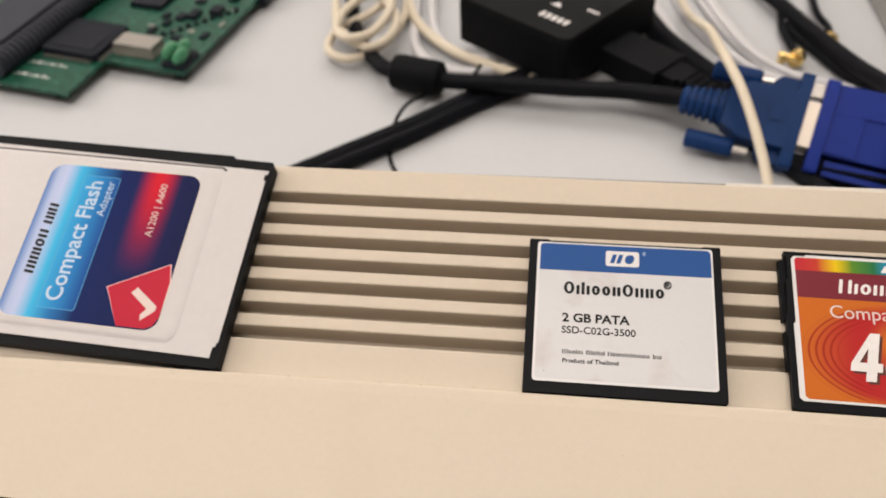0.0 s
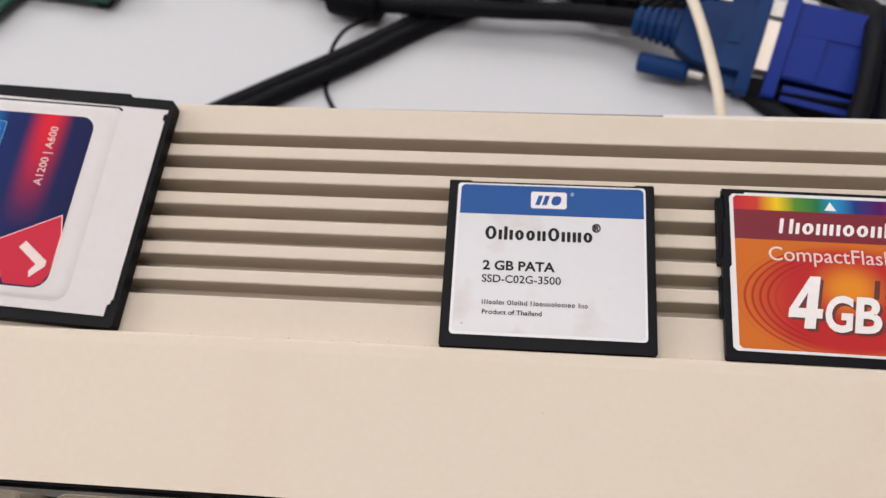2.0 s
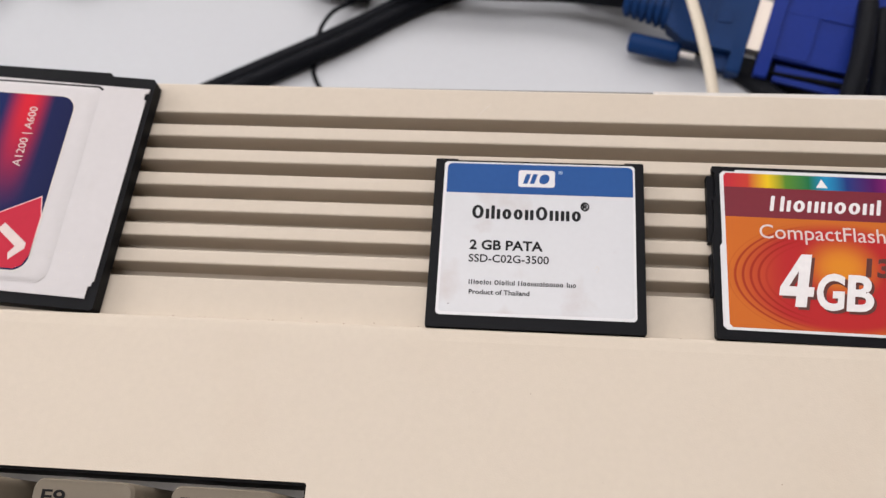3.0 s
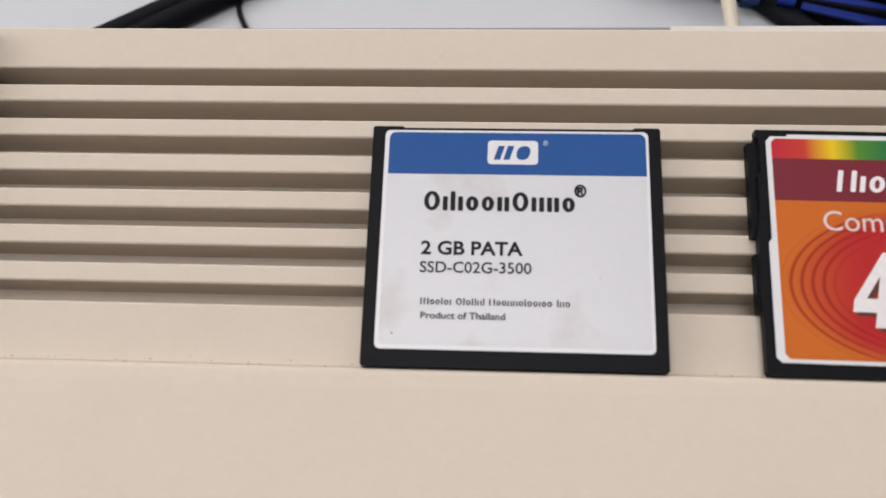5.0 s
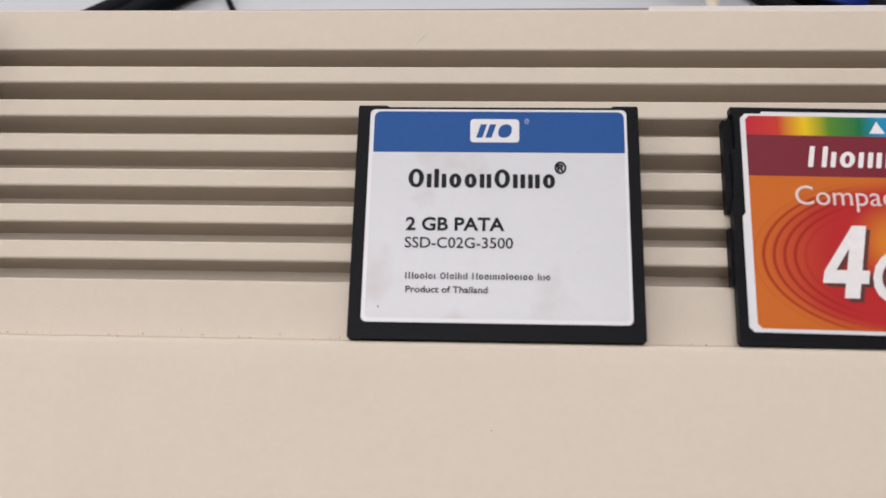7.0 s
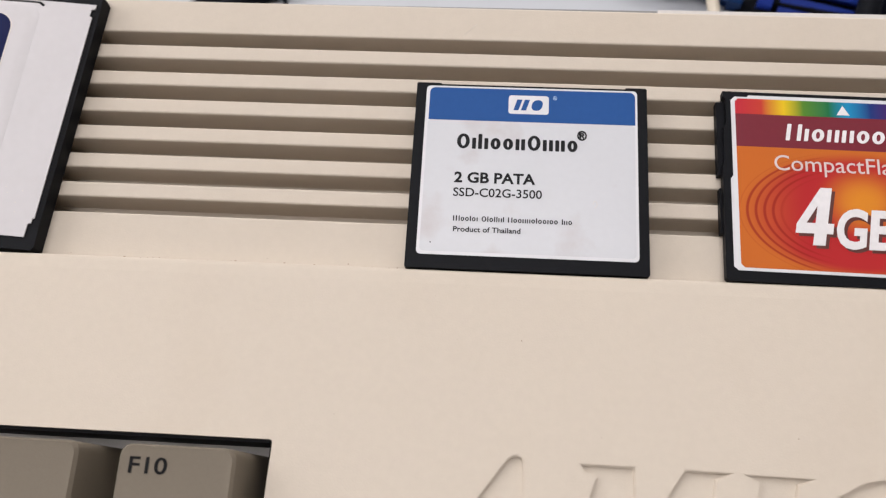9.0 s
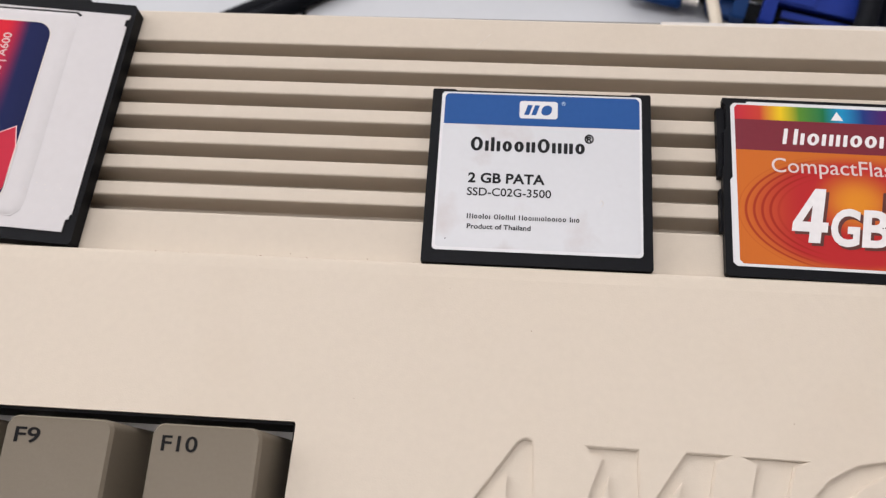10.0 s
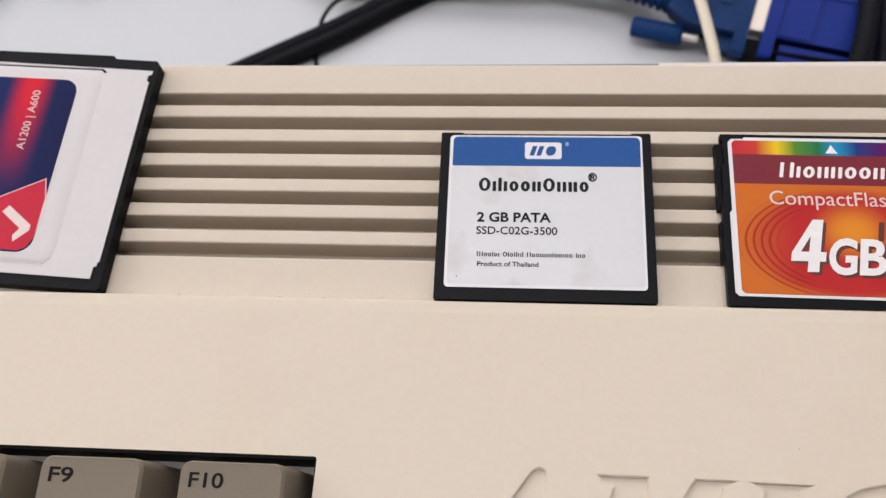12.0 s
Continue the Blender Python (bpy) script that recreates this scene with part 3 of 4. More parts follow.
# ---- memory cards ----
def memory_card(name, label, m, w, h, notched):
    card = thing(name, label, "memory card", m, "memory cards")
    if notched:
        upper = [(0.7, 0), (w - 0.2, 0), (w - 0.2, h), (0.6, h), (0.6, h - 1.0), (1.1, h - 1.6), (1.1, h - 6.5), (0.6, h - 7.2), (0.6, h - 14.0), (0.2, h - 15.0), (0.2, 0.5)]
        part("frame", slab(upper, 1.7, 3.3, 0.15), mat_black, card, "black plastic frame with stepped sides")
        part("base", slab(rounded(0.9, w - 0.5, 0.2, h - 0.2, 0.5, 3), 0.0, 1.7, 0.1), mat_black, card)
        part("side_rail", block(-0.3, 1.2, 20.2, h - 1.6, 0.2, 1.9, 0.15), mat_black, card)
        part("side_rail", block(-0.1, 1.2, 9.0, 17.6, 0.2, 1.9, 0.15), mat_black, card)
    else:
        upper = [(0, 0.3), (0.3, 0), (w - 0.3, 0), (w, 0.3), (w, h - 0.3), (w - 0.2, h), (w - 3.8, h), (w - 4.0, h - 0.25), (4.7, h - 0.25), (4.5, h), (0.2, h), (0, h - 0.3)]
        part("frame", slab(upper, 1.5, 3.3, 0.15), mat_black, card, "black plastic frame")
        part("base", slab(rounded(0.35, w - 0.35, 0.2, h - 0.3, 0.4, 3), 0.0, 1.5, 0.1), mat_black, card)
    return card


W, H = 42.8, 36.4
card = memory_card("memory_card", "black-framed memory card with blue and pale grey sticker on ribs", TILT @ at_mm(0, 0, ZV), W, H, False)
label = part("sticker", slab(rounded(1.9, 41.0, 2.5, 35.75, 0.8), 3.3, 3.36, 0), mat_white, card, "white sticker edge", smooth=False)
part("print", slab(rounded(2.45, 40.5, 3.1, 28.7, 0.7), 3.36, 3.39, 0), mat_grey_label, label, "smudged pale grey sticker", smooth=False)
blue = [(2.55, 28.72), (40.6, 28.72)] + [p for p in rounded(2.55, 40.6, 28, 35.4, 1.0) if p[1] > 33]
part("blue_band", slab(blue, 3.36, 3.395, 0), mat_blue, label, smooth=False)
part("badge", slab(rounded(17.3, 24.75, 30.35, 34.15, 0.55), 3.395, 3.41, 0), mat_white, label, "white rounded badge", smooth=False)
bm = bmesh.new()
for a in (18.2, 19.6):
    prism(bm, [(a, 31.1), (a + 0.95, 31.1), (a + 1.65, 33.3), (a + 0.7, 33.3)], 3.41, 3.43)
prism(bm, [(a + 0.3 * (b - 31.1) * 0.6, b) for a, b in rounded(21.4, 23.4, 31.1, 33.3, 0.9, 4)], 3.4105, 3.431)
part("emblem", bm, mat_blue, label, "plain slanted blue shapes", smooth=False)
letter_blocks("OitiooxOiixo", 8.1, 23.0, 22.0, 3.0, 3.42, mat_ink, label, stroke=0.24)
lettering("\u00ae", 30.0, 25.4, 1.8, 1.8, 3.42, mat_ink, label, bold=0.34)
lettering("\u00ae", 25.5, 33.4, 0.75, 0.75, 3.42, mat_pale_ink, label)
lettering("2 GB PATA", 7.95, 16.35, 14.65, 2.0, 3.42, mat_ink, label, bold=0.28)
lettering("SSD-C02G-3500", 7.9, 13.65, 15.95, 1.6, 3.42, mat_ink, label, bold=0.1)
letter_blocks("Wootoi Otottxt Cooxxotooioo txo", 8.15, 8.9, 21.1, 1.0, 3.42, mat_ink, label, name="small_print", stroke=0.2, joined=True)
lettering("Product of Thailand", 8.25, 6.9, 11.95, 0.95, 3.42, mat_ink, label, bold=0.16)
part("ink_speck", slab(rounded(4.2, 4.45, 4.6, 4.85, 0.12, 3), 3.39, 3.41, 0), mat_ink, label, smooth=False)
dent = tube([(33.2, 12.2, 3.4), (33.7, 12.9, 3.4), (33.3, 13.6, 3.4), (32.9, 13.0, 3.4)], 0.06, 5, 4)
part("dent", dent, mat_case_low, label)

card = memory_card("memory_card", "black memory card with red, orange and rainbow sticker on ribs", TILT @ at_mm(55.6, 0, ZV, 0, 0, -0.7), W, H, True)
edge = [(2.3, 1.9), (40.6, 1.9), (40.6, 35.7), (5.2, 35.7), (5.0, 35.35), (2.7, 35.35), (2.0, 34.6), (2.0, 19.6), (1.55, 19.0), (1.55, 2.6)]
label = part("sticker", slab(edge, 3.3, 3.36, 0), mat_white, card, "white sticker edge", smooth=False)
part("print", slab([(2.75, 25.4), (2.75, 3.1), (3.4, 2.45), (39.4, 2.45), (40.0, 3.1), (40.0, 25.4)], 3.36, 3.39, 0), mat_ripple, label, "orange and red print with curved rings", smooth=False)
part("maroon_band", slab([(2.75, 25.41), (40.0, 25.41), (40.0, 31.9), (2.75, 31.9)], 3.36, 3.39, 0), mat_maroon, label, smooth=False)
part("rainbow_band", slab([(2.75, 31.91), (40.0, 31.91), (40.0, 35.0), (3.3, 35.0), (2.75, 34.4)], 3.36, 3.39, 0), mat_rainbow, label, "rainbow printed band", smooth=False)
part("triangle", slab([(20.9, 32.4), (23.2, 32.4), (22.05, 34.3)], 3.39, 3.41, 0), mat_white_ink, label, smooth=False)
letter_blocks("Cioxxooxt", 11.5, 26.9, 21.3, 3.3, 3.42, mat_white_ink, label, slant=0.16, stroke=0.22)
lettering("CompactFlash", 9.3, 21.0, 24.0, 2.9, 3.42, mat_soft_ink, label)


def big_four(x, y, w, h, slant, z, mat, name):
    bm = bmesh.new()
    left = [(0, 0.2), (0.5, 0.2), (0.5, 0.38), (0.26, 0.38), (0.5, 0.68), (0.5, 0.98), (0, 0.36)]
    right = [(0.5, 0), (0.83, 0), (0.83, 0.2), (1, 0.2), (1, 0.38), (0.83, 0.38), (0.83, 1), (0.52, 1), (0.5, 0.98), (0.5, 0.68), (0.5, 0.38), (0.5, 0.2)]
    for p in (left, right):
        prism(bm, [(x + a * w + slant * b * h, y + b * h) for a, b in p], z - 0.02, z + 0.02)
    return part(name, bm, mat, label, smooth=False)


big_four(12.45, 6.55, 6.4, 10.8, 0.17, 3.412, mat_dark_red, "numeral_shade")
big_four(11.9, 7.1, 6.4, 10.8, 0.17, 3.455, mat_white_ink, "numeral")
for words, x, w in (("G", 18.9, 5.2), ("B", 24.6, 5.0)):
    lettering(words, x + 0.5, 6.5, w, 7.1, 3.412, mat_dark_red, label, slant=0.14, bold=0.32, name="numeral_shade")
    lettering(words, x, 7.0, w, 7.1, 3.455, mat_white_ink, label, slant=0.14, bold=0.28, name="numeral")
lettering("133", 28.8, 14.0, 7.6, 3.7, 3.42, mat_dark_red, label, slant=0.15, bold=0.4)

# ---- the wide adapter card ----
adapter = thing("adapter_card", "wide steel and black plastic adapter card with blue and red sticker", "adapter card", TILT @ at_mm(-65.9, 0, ZV, 0, 0, -3.1))
frame_pts = [(-86.2, 0), (-1.9, 0), (-1.4, 0.6), (-0.7, 53.0), (-1.3, 53.9), (-10.8, 54.0), (-11.6, 54.8), (-86.2, 54.8)]
part("frame", slab(frame_pts, 0.0, 3.3, 0.25), mat_black, adapter, "black plastic frame")
plate = [(-85, 2.3), (-3.6, 2.3), (-3.5, 4.9), (-2.9, 5.0), (-2.9, 5.9), (-2.5, 6.0), (-1.9, 48.4), (-2.5, 48.6), (-2.4, 50.0), (-1.7, 50.2), (-1.6, 51.2), (-85, 52.4)]
creases = [slab(p, z, 4.0, 0) for z, p in zip((3.44, 3.2), ([(-84, 4.0), (-14.4, 4.0), (-12.3, 5.6), (-12.9, 6.2), (-14.7, 4.6), (-84, 4.6)],
                                         [(-84, 51.15), (-84, 50.75), (-13.4, 50.7), (-12.4, 50.0), (-12.0, 50.4), (-13.2, 51.15)]))]
part("plate", cut(slab(plate, 3.305, 3.55, 0.0), creases), mat_plate, adapter, "pale steel top plate", smooth=False)
bm = bmesh.new()
lo, hi = rounded(-84, -12.4, 4.7, 50.6, 3.2, 5), rounded(-83.4, -15.0, 5.8, 49.6, 2.6, 5)
mid = rounded(-83.8, -13.1, 5.2, 50.1, 3.0, 5)
rows = [[bm.verts.new((a, b, z)) for a, b in p] for p, z in ((lo, 3.5), (mid, 3.74), (hi, 3.8))]
for p, q in zip(rows, rows[1:]):
    for k in range(len(lo)):
        j = (k + 1) % len(lo)
        bm.faces.new((p[k], p[j], q[j], q[k]))
bm.faces.new(rows[2])
raised = part("raised_panel", bm, mat_plate, adapter, "stamped raised steel panel")
label = part("sticker", slab(rounded(-56.8, -17.5, 6.7, 47.7, 3.4, 7), 3.8, 3.87, 0), mat_adapter_print, adapter, "blue shaded sticker with red patch", smooth=False)
part("sticker_edge", slab(rounded(-57.1, -17.2, 6.4, 48.0, 3.7, 7), 3.799, 3.855, 0), mat_case_low, adapter, "pale rim of the sticker", smooth=False)
part("box_outline", slab(rounded(-47.55, -38.15, 9.35, 45.15, 0.7, 3), 3.87, 3.88, 0), mat_panel_edge, label, "thin pale blue outline", smooth=False)
part("clear_box", slab(rounded(-47.4, -38.3, 9.5, 45.0, 0.6, 3), 3.88, 3.893, 0), mat_panel_blue, label, "lighter blue box", smooth=False)
penta = [(-32.1, 16.2), (-18.7, 23.3), (-17.6, 19.0), (-17.6, 10.3), (-18.6, 8.0), (-20.3, 7.1), (-27.1, 7.1)]
cx, cy = -23.5, 13.5
part("badge_edge", slab([(cx + (a - cx) * 1.03, cy + (b - cy) * 1.03) for a, b in penta[:3]] + penta[3:], 3.87, 3.885, 0), mat_pink_edge, label, smooth=False)
part("badge", slab(penta, 3.885, 3.9, 0), mat_crimson, label, "crimson five-sided badge", smooth=False)
part("tick", slab([(-26.0, 15.4), (-21.2, 11.9), (-22.3, 10.3), (-21.9, 8.9), (-19.0, 11.6), (-19.0, 12.8), (-24.8, 16.9)], 3.9, 3.915, 0), mat_soft_ink, label, "pinkish white tick mark", smooth=False)
letter_blocks("CWtOC CtC", -51.4, 17.4, 18.8, 2.4, 3.9, mat_ink, label, turn=90, stroke=0.31, slant=0.12)
lettering("Compact Flash", -42.4, 11.4, 32.2, 4.0, 3.92, mat_pale_ink, label, turn=90, bold=0.12)
lettering("Adapter", -39.3, 34.1, 9.8, 2.0, 3.92, mat_pale_ink, label, turn=90)
lettering("A1200 | A600", -25.7, 30.0, 14.6, 1.75, 3.9, mat_soft_ink, label, turn=90)
smudge = bmesh.new()
for k in range(16):
    x, y, r = rng.uniform(-15, -6), rng.gauss(10, 3), rng.uniform(0.05, 0.2)
    prism(smudge, [(x + r * rng.uniform(0.5, 1.6) * math.cos(a), y + r * math.sin(a)) for a in (0, 1.2, 2.5, 3.7, 5)], 3.5 if x < -12.6 else 3.54, 3.83 if x < -13 else 3.57)
tagged(part("smudges", smudge, mat_case_low, adapter, smooth=False), kind="stuff")
for k in range(34):
    part("contact_hole", block(-1.95, -1.4, 4.2 + 1.33 * k, 5.0 + 1.33 * k, 3.29, 3.36, 0), mat_well, adapter, smooth=False)

# ---- behind the computer: circuit board ----
board = thing("circuit_board", "green circuit board with chips and long black connector on desk", "circuit board", at_mm(-145, 103, 0, 0, 0, -12))
part("substrate", slab([(0, 0), (0, 92), (-120, 92), (-120, -26.5), (-38, -26.5), (-38, 0)], 4.6, 6.2, 0.15), mat_pcb, board)
chip = part("chip", slab([(-66, -3), (-41, -3), (-40, -2), (-40, 22), (-41, 23), (-66, 23), (-67, 22), (-67, -2)], 6.9, 9.8, 0.3), mat_chip, board, "large square black chip")
part("chip_top", slab(rounded(-64, -43, 0, 20, 1.0, 3), 9.8, 10.15, 0.15), mat_chip, chip)
for k in range(18):
    for x0, x1, y0, y1 in ((-65.5 + 1.3 * k, -65.0 + 1.3 * k, -4.6, -2.5), (-40.3, -38.4, -1.4 + 1.3 * k, -0.9 + 1.3 * k)):
        part("pin", block(x0, x1, y0, y1, 6.2, 7.2, 0), mat_can, chip)
can = part("metal_can", block(-36.5, -18, 6, 15.5, 7.6, 11.4, 1.2, 3), mat_can, board, "dull silver metal can")
part("can_base", block(-37, -17.5, 5.2, 16, 6.2, 7.6, 0.4), mat_can, can)
term = part("terminal", block(-11, -0.2, 1.0, 13.5, 6.2, 8.6, 0.6), mat_chip, board, "black terminal base under green caps")
for x, y, r in ((-8.8, 7.0, 2.9), (-4.9, 10.2, 2.7), (-2.6, 4.6, 2.5)):
    bm = turned([(-4.4, 1.2), (-4.0, 0.75 * r), (-2.4, r), (1.6, r), (3.2, 0.8 * r), (4.0, 0.35 * r)], 18)
    bmesh.ops.rotate(bm, cent=(0, 0, 0), matrix=Matrix.Rotation(radians(-52), 3, "Y") @ Matrix.Rotation(radians(24), 3, "Z"), verts=bm.verts)
    bmesh.ops.translate(bm, vec=(x, y, 11.4), verts=bm.verts)
    part("terminal_cap", bm, mat_green, term, "rounded pale green cap")
part("edge_connector", block(-2.0, 3.0, 66, 91, 2.6, 8.5, 0.5), mat_chip, board, "black connector along the board edge")
part("connector", block(-102, -79, -24, 90, 6.2, 15, 0.8), mat_slate, board, "dark grey connector body")
rod = turned([(-24, 3.9)] + [q for k in range(38) for q in ((-24 + 3.0 * k + 0.3, 5.0), (-24 + 3.0 * k + 1.7, 5.0), (-24 + 3.0 * k + 1.9, 3.2), (-24 + 3.0 * k + 2.9, 3.2))] + [(91, 3.9)], 16)
bmesh.ops.rotate(rod, cent=(0, 0, 0), matrix=Matrix.Rotation(radians(90), 3, "Z"), verts=rod.verts)
bmesh.ops.translate(rod, vec=(-73.5, 0, 11.0), verts=rod.verts)
part("ribbed_edge", rod, mat_slate, board, "ribbed black edge")
for x0, x1, y0, y1, z in ((-54, -38, 44, 60, 8.4), (-33, -30, 24, 29, 7.4), (-30, -27, 32, 36, 7.6), (-27, -23, 38, 43, 7.8), (-22, -18, 40, 47, 8.2), (-14, -9, 46, 52, 8.6), (-20, -15, 22, 25, 7.2), (-8, -5, 26, 31, 7.4),
                          (-34, -31, 38, 42, 7.4), (-12, -8, 60, 66, 8.2), (-26, -22, 54, 58, 7.6)) + tuple((-30 + 2.3 * k, -28.4 + 2.3 * k, 17.5 + 3.1 * k, 19.4 + 3.1 * k, 7.3 + 0.3 * (k % 3)) for k in range(12)):
    part("small_chip", block(x0, x1, y0, y1, 6.2, z, 0.3), mat_chip, board)
for x0, x1, y0, y1 in ((-16, -13, 30, 32), (-5, -3.5, 38, 42), (-36, -33, 30, 31.5), (-24, -21, 28, 29.5), (-6, -3, 52, 54)):
    part("solder_pad", block(x0, x1, y0, y1, 6.2, 6.7, 0.2), mat_can, board)
for y, x1 in ((-9.5, -50), (-18.8, -52)):
    bm = bmesh.new()
    for k in range(9):
        a, w, h = -70 + k * (x1 + 70) / 9, 0.6 + 0.5 * (k * 7 % 3), 0.9 + 0.35 * (k * 5 % 4)
        prism(bm, [(a, y), (a + w, y), (a + w, y + h), (a, y + h)], 6.2, 6.26)
    part("printed_bars", bm, mat_white_ink, board, "white printed bars", smooth=False)
for x, y in ((-6, 6), (-110, -20), (-6, 86), (-110, 86), (-46, -20)):
    part("standoff", block(x - 2.5, x + 2.5, y - 2.5, y + 2.5, 0, 4.6, 0.3), mat_chip, board)

# ---- converter box and its leads ----
converter = thing("converter_box", "small black plastic video converter box resting on cables", "converter box", at_mm(9.5, 100, 7.4, 0, 0, 52))
part("shell", slab(rounded(0, 62, 0, 57, 3.5, 6), 0, 17.2, 0.8), mat_box, converter, "black lower shell")
part("lid", slab(rounded(0.3, 61.7, 0.3, 56.7, 3.4, 6), 17.2, 19.6, 0.9), mat_box_top, converter, "dark grey lid")
bm = bmesh.new()
for k in range(5):
    prism(bm, rounded(9.0, 12.8, 8 + 2.9 * k, 9.7 + 2.9 * k, 0.5, 3), 19.6, 19.66)
part("maker_mark", bm, mat_white_ink, converter, "plain white blocks", smooth=False)
part("port_mark", slab([(24, 3.5), (25.2, 3.5), (25.2, 9), (24, 9)], 19.6, 19.66, 0), mat_white_ink, converter, smooth=False)
part("arrow_mark", slab([(19, 18), (22, 20.5), (19, 23)], 19.6, 19.66, 0), mat_white_ink, converter, smooth=False)

plug = thing("video_plug", "black moulded video plug in the side of the converter box", "plug", at_mm(34, 115, 12.6, 0, 0, -42))
part("shell", block(-6, 20, -9.5, 9.5, -5.0, 5.0, 1.4, 3), mat_box, plug, "black moulded shell")
part("grip", block(19.5, 27, -6.5, 6.5, -4, 4, 1.2, 3), mat_box, plug)
for k in range(5):
    part("boot_rib", block(27 + 3.2 * k, 29.4 + 3.2 * k, -5.2 + 0.4 * k, 5.2 - 0.4 * k, -4.2 + 0.2 * k, 4.2 - 0.2 * k, 1.0, 2), mat_box, plug)
part("lead", tube([(50, 100.5, 12.6), (58, 92.5, 11.5), (70, 81, 5), (84, 66, 3.2), (96, 50, 3.2), (112, 30, 3.2), (140, 8, 3.2)], 3.0), mat_cable, plug, xf=at_mm(34, 115, 12.6, 0, 0, -42).inverted())


def cable(name, label, pts, r, mat, group="", ring=16):
    return tagged(part(name, tube(pts, r, ring), mat), label, "cable", group)


for pts, r in (([(-118, 17, 3.4), (-84, 45, 3.4), (-68.5, 58, 3.4), (-49.5, 74, 3.4), (-30.5, 92, 3.4), (-17, 105, 3.4), (4, 122, 3.4), (26, 140, 3.4)], 3.3),
               ([(-108, 14, 3.2), (-82, 40, 3.2), (-65, 55, 3.2), (-45.5, 71.5, 3.2), (-26.5, 90, 3.2), (-10, 103, 3.2), (14, 118, 3.2), (36, 136, 3.2)], 3.1)):
    cable("black_cable", "thick black cable lying on the white desk", pts, r, mat_cable, "bundled black cables")
vga_cable = cable("monitor_cable", "black monitor cable with a ferrite lump near one end", [(-92, 205, 4), (-88, 172, 4), (-80, 142, 4), (-68, 118, 6), (-58, 106, 8.2), (-38, 100, 8.5), (-12, 95.5, 10.7), (10, 93.5, 11), (32, 92, 11.5), (47, 87.5, 13), (54, 84.5, 14)], 3.2, mat_cable)
ferrite = turned([(-10.5, 3.3), (-10.5, 5.6), (-9.6, 6.8), (-8, 7.2), (8, 7.2), (9.6, 6.8), (10.5, 5.6), (10.5, 3.3)])
part("ferrite_lump", ferrite, mat_box, vga_cable, "black moulded ferrite lump", xf=at_mm(-48, 103.3, 8.4, 0, 0, -15))
for pts in ([(-53.5, 71.5, 4.2), (-52, 77, 7.0), (-49.5, 85, 7.2), (-46, 93, 5), (-41, 99, 4)], [(-52, 66, 1.5), (-53, 60, 1.2), (-50, 52, 1.0), (-45, 44, 1.0)], [(-32, 105, 1.5), (-27, 112, 3), (-24, 118, 5)]):
    cable("thin_black_wire", "thin black tie wire round the cables on the desk", pts, 0.75, mat_cable, "tie wires", 16)
coil = [(-62, 178, 4), (-62, 153, 4), (-68, 129, 5), (-79, 118, 6), (-89, 125, 6), (-88, 142, 6), (-76, 158, 6), (-68, 176, 8), (-80, 188, 9), (-93, 178, 9), (-91, 152, 9), (-84, 132, 10), (-71, 121, 10), (-63, 131, 10), (-64, 150, 10), (-77, 168, 10), (-85, 150, 12), (-86, 131, 13), (-79, 122, 13.5), (-70, 127, 13.5), (-66, 148, 12.5), (-69, 174, 11), (-76, 196, 9)]
cable("coiled_cream_cable", "thin cream cable lying in loose coils on the desk", coil, 1.9, mat_cream)
cable("cream_cable", "thin cream cable running under the converter box", [(-66, 200, 5), (-61, 170, 5), (-53, 149, 5), (-38, 131, 4), (-20, 120, 3.5), (-3, 113, 3.2), (10, 117, 3.0)], 2.2, mat_cream, "cream cables")
cable("cream_cable", "cream cable draped over the blue plug", [(60, 215, 4), (61, 180, 6), (61.5, 150, 12), (63.5, 118, 24), (62.4, 90, 33), (67.8, 66, 30), (73, 44, 20), (76, 26, 9), (77, 6, 4)], 1.7, mat_cream, "cream cables")
white = [(44, 205, 3), (50, 177, 3), (58, 147, 3), (67, 122, 3), (84, 104, 3), (104, 96, 3)], [(60, 205, 3), (66, 174, 3), (75, 144, 3), (90, 118, 3), (110, 104, 3)], [(72, 200, 3), (79, 168, 3), (89, 136, 3), (102, 118, 3), (122, 108, 3)]
for pts in white:
    for k, spread in enumerate((-4.2, 0.0, 3.6)):
        line = [(x + spread * math.cos(0.6 * i + k), y + 0.6 * spread, 1.6 + 1.2 * k) for i, (x, y, z) in enumerate(pts)]
        cable("white_cable", "thin soft white cable curving over the desk", line, 1.5, mat_pale, "white cables")
for pts in ([(-60, 200, 3), (-57, 165, 3), (-54, 138, 3), (-46, 122, 3), (-30, 116, 2.5), (-12, 122, 2.5), (4, 132, 2.5)], [(-52, 205, 3), (-50, 168, 3), (-44, 142, 3), (-30, 128, 2.5), (-10, 128, 2.5)]):
    cable("white_cable", "white cable lying behind the ferrite lump", pts, 2.1, mat_pale, "white cables")
cable("black_cable", "black cable running beside the converter box", [(30, 205, 5), (42, 172, 5), (50, 146, 5), (62, 124, 5), (74, 108, 4)], 4.4, mat_cable, "bundled black cables")
cable("black_cable", "thick black cable looping past the blue socket", [(88, 215, 4), (103, 172, 7), (113, 143, 8), (122, 117, 10), (127, 96, 15), (126.5, 80, 22), (122, 62, 25), (114, 36, 22), (104, 10, 8)], 3.1, mat_cable, "bundled black cables")
cable("black_cable", "black cable looping past the blue socket beside another", [(104, 160, 2.7), (113, 142, 2.7), (122, 119, 4), (130, 100, 11), (132.5, 80, 19.5), (127, 62, 22.5), (121, 36, 18), (114, 10, 6)], 2.7, mat_cable, "bundled black cables")


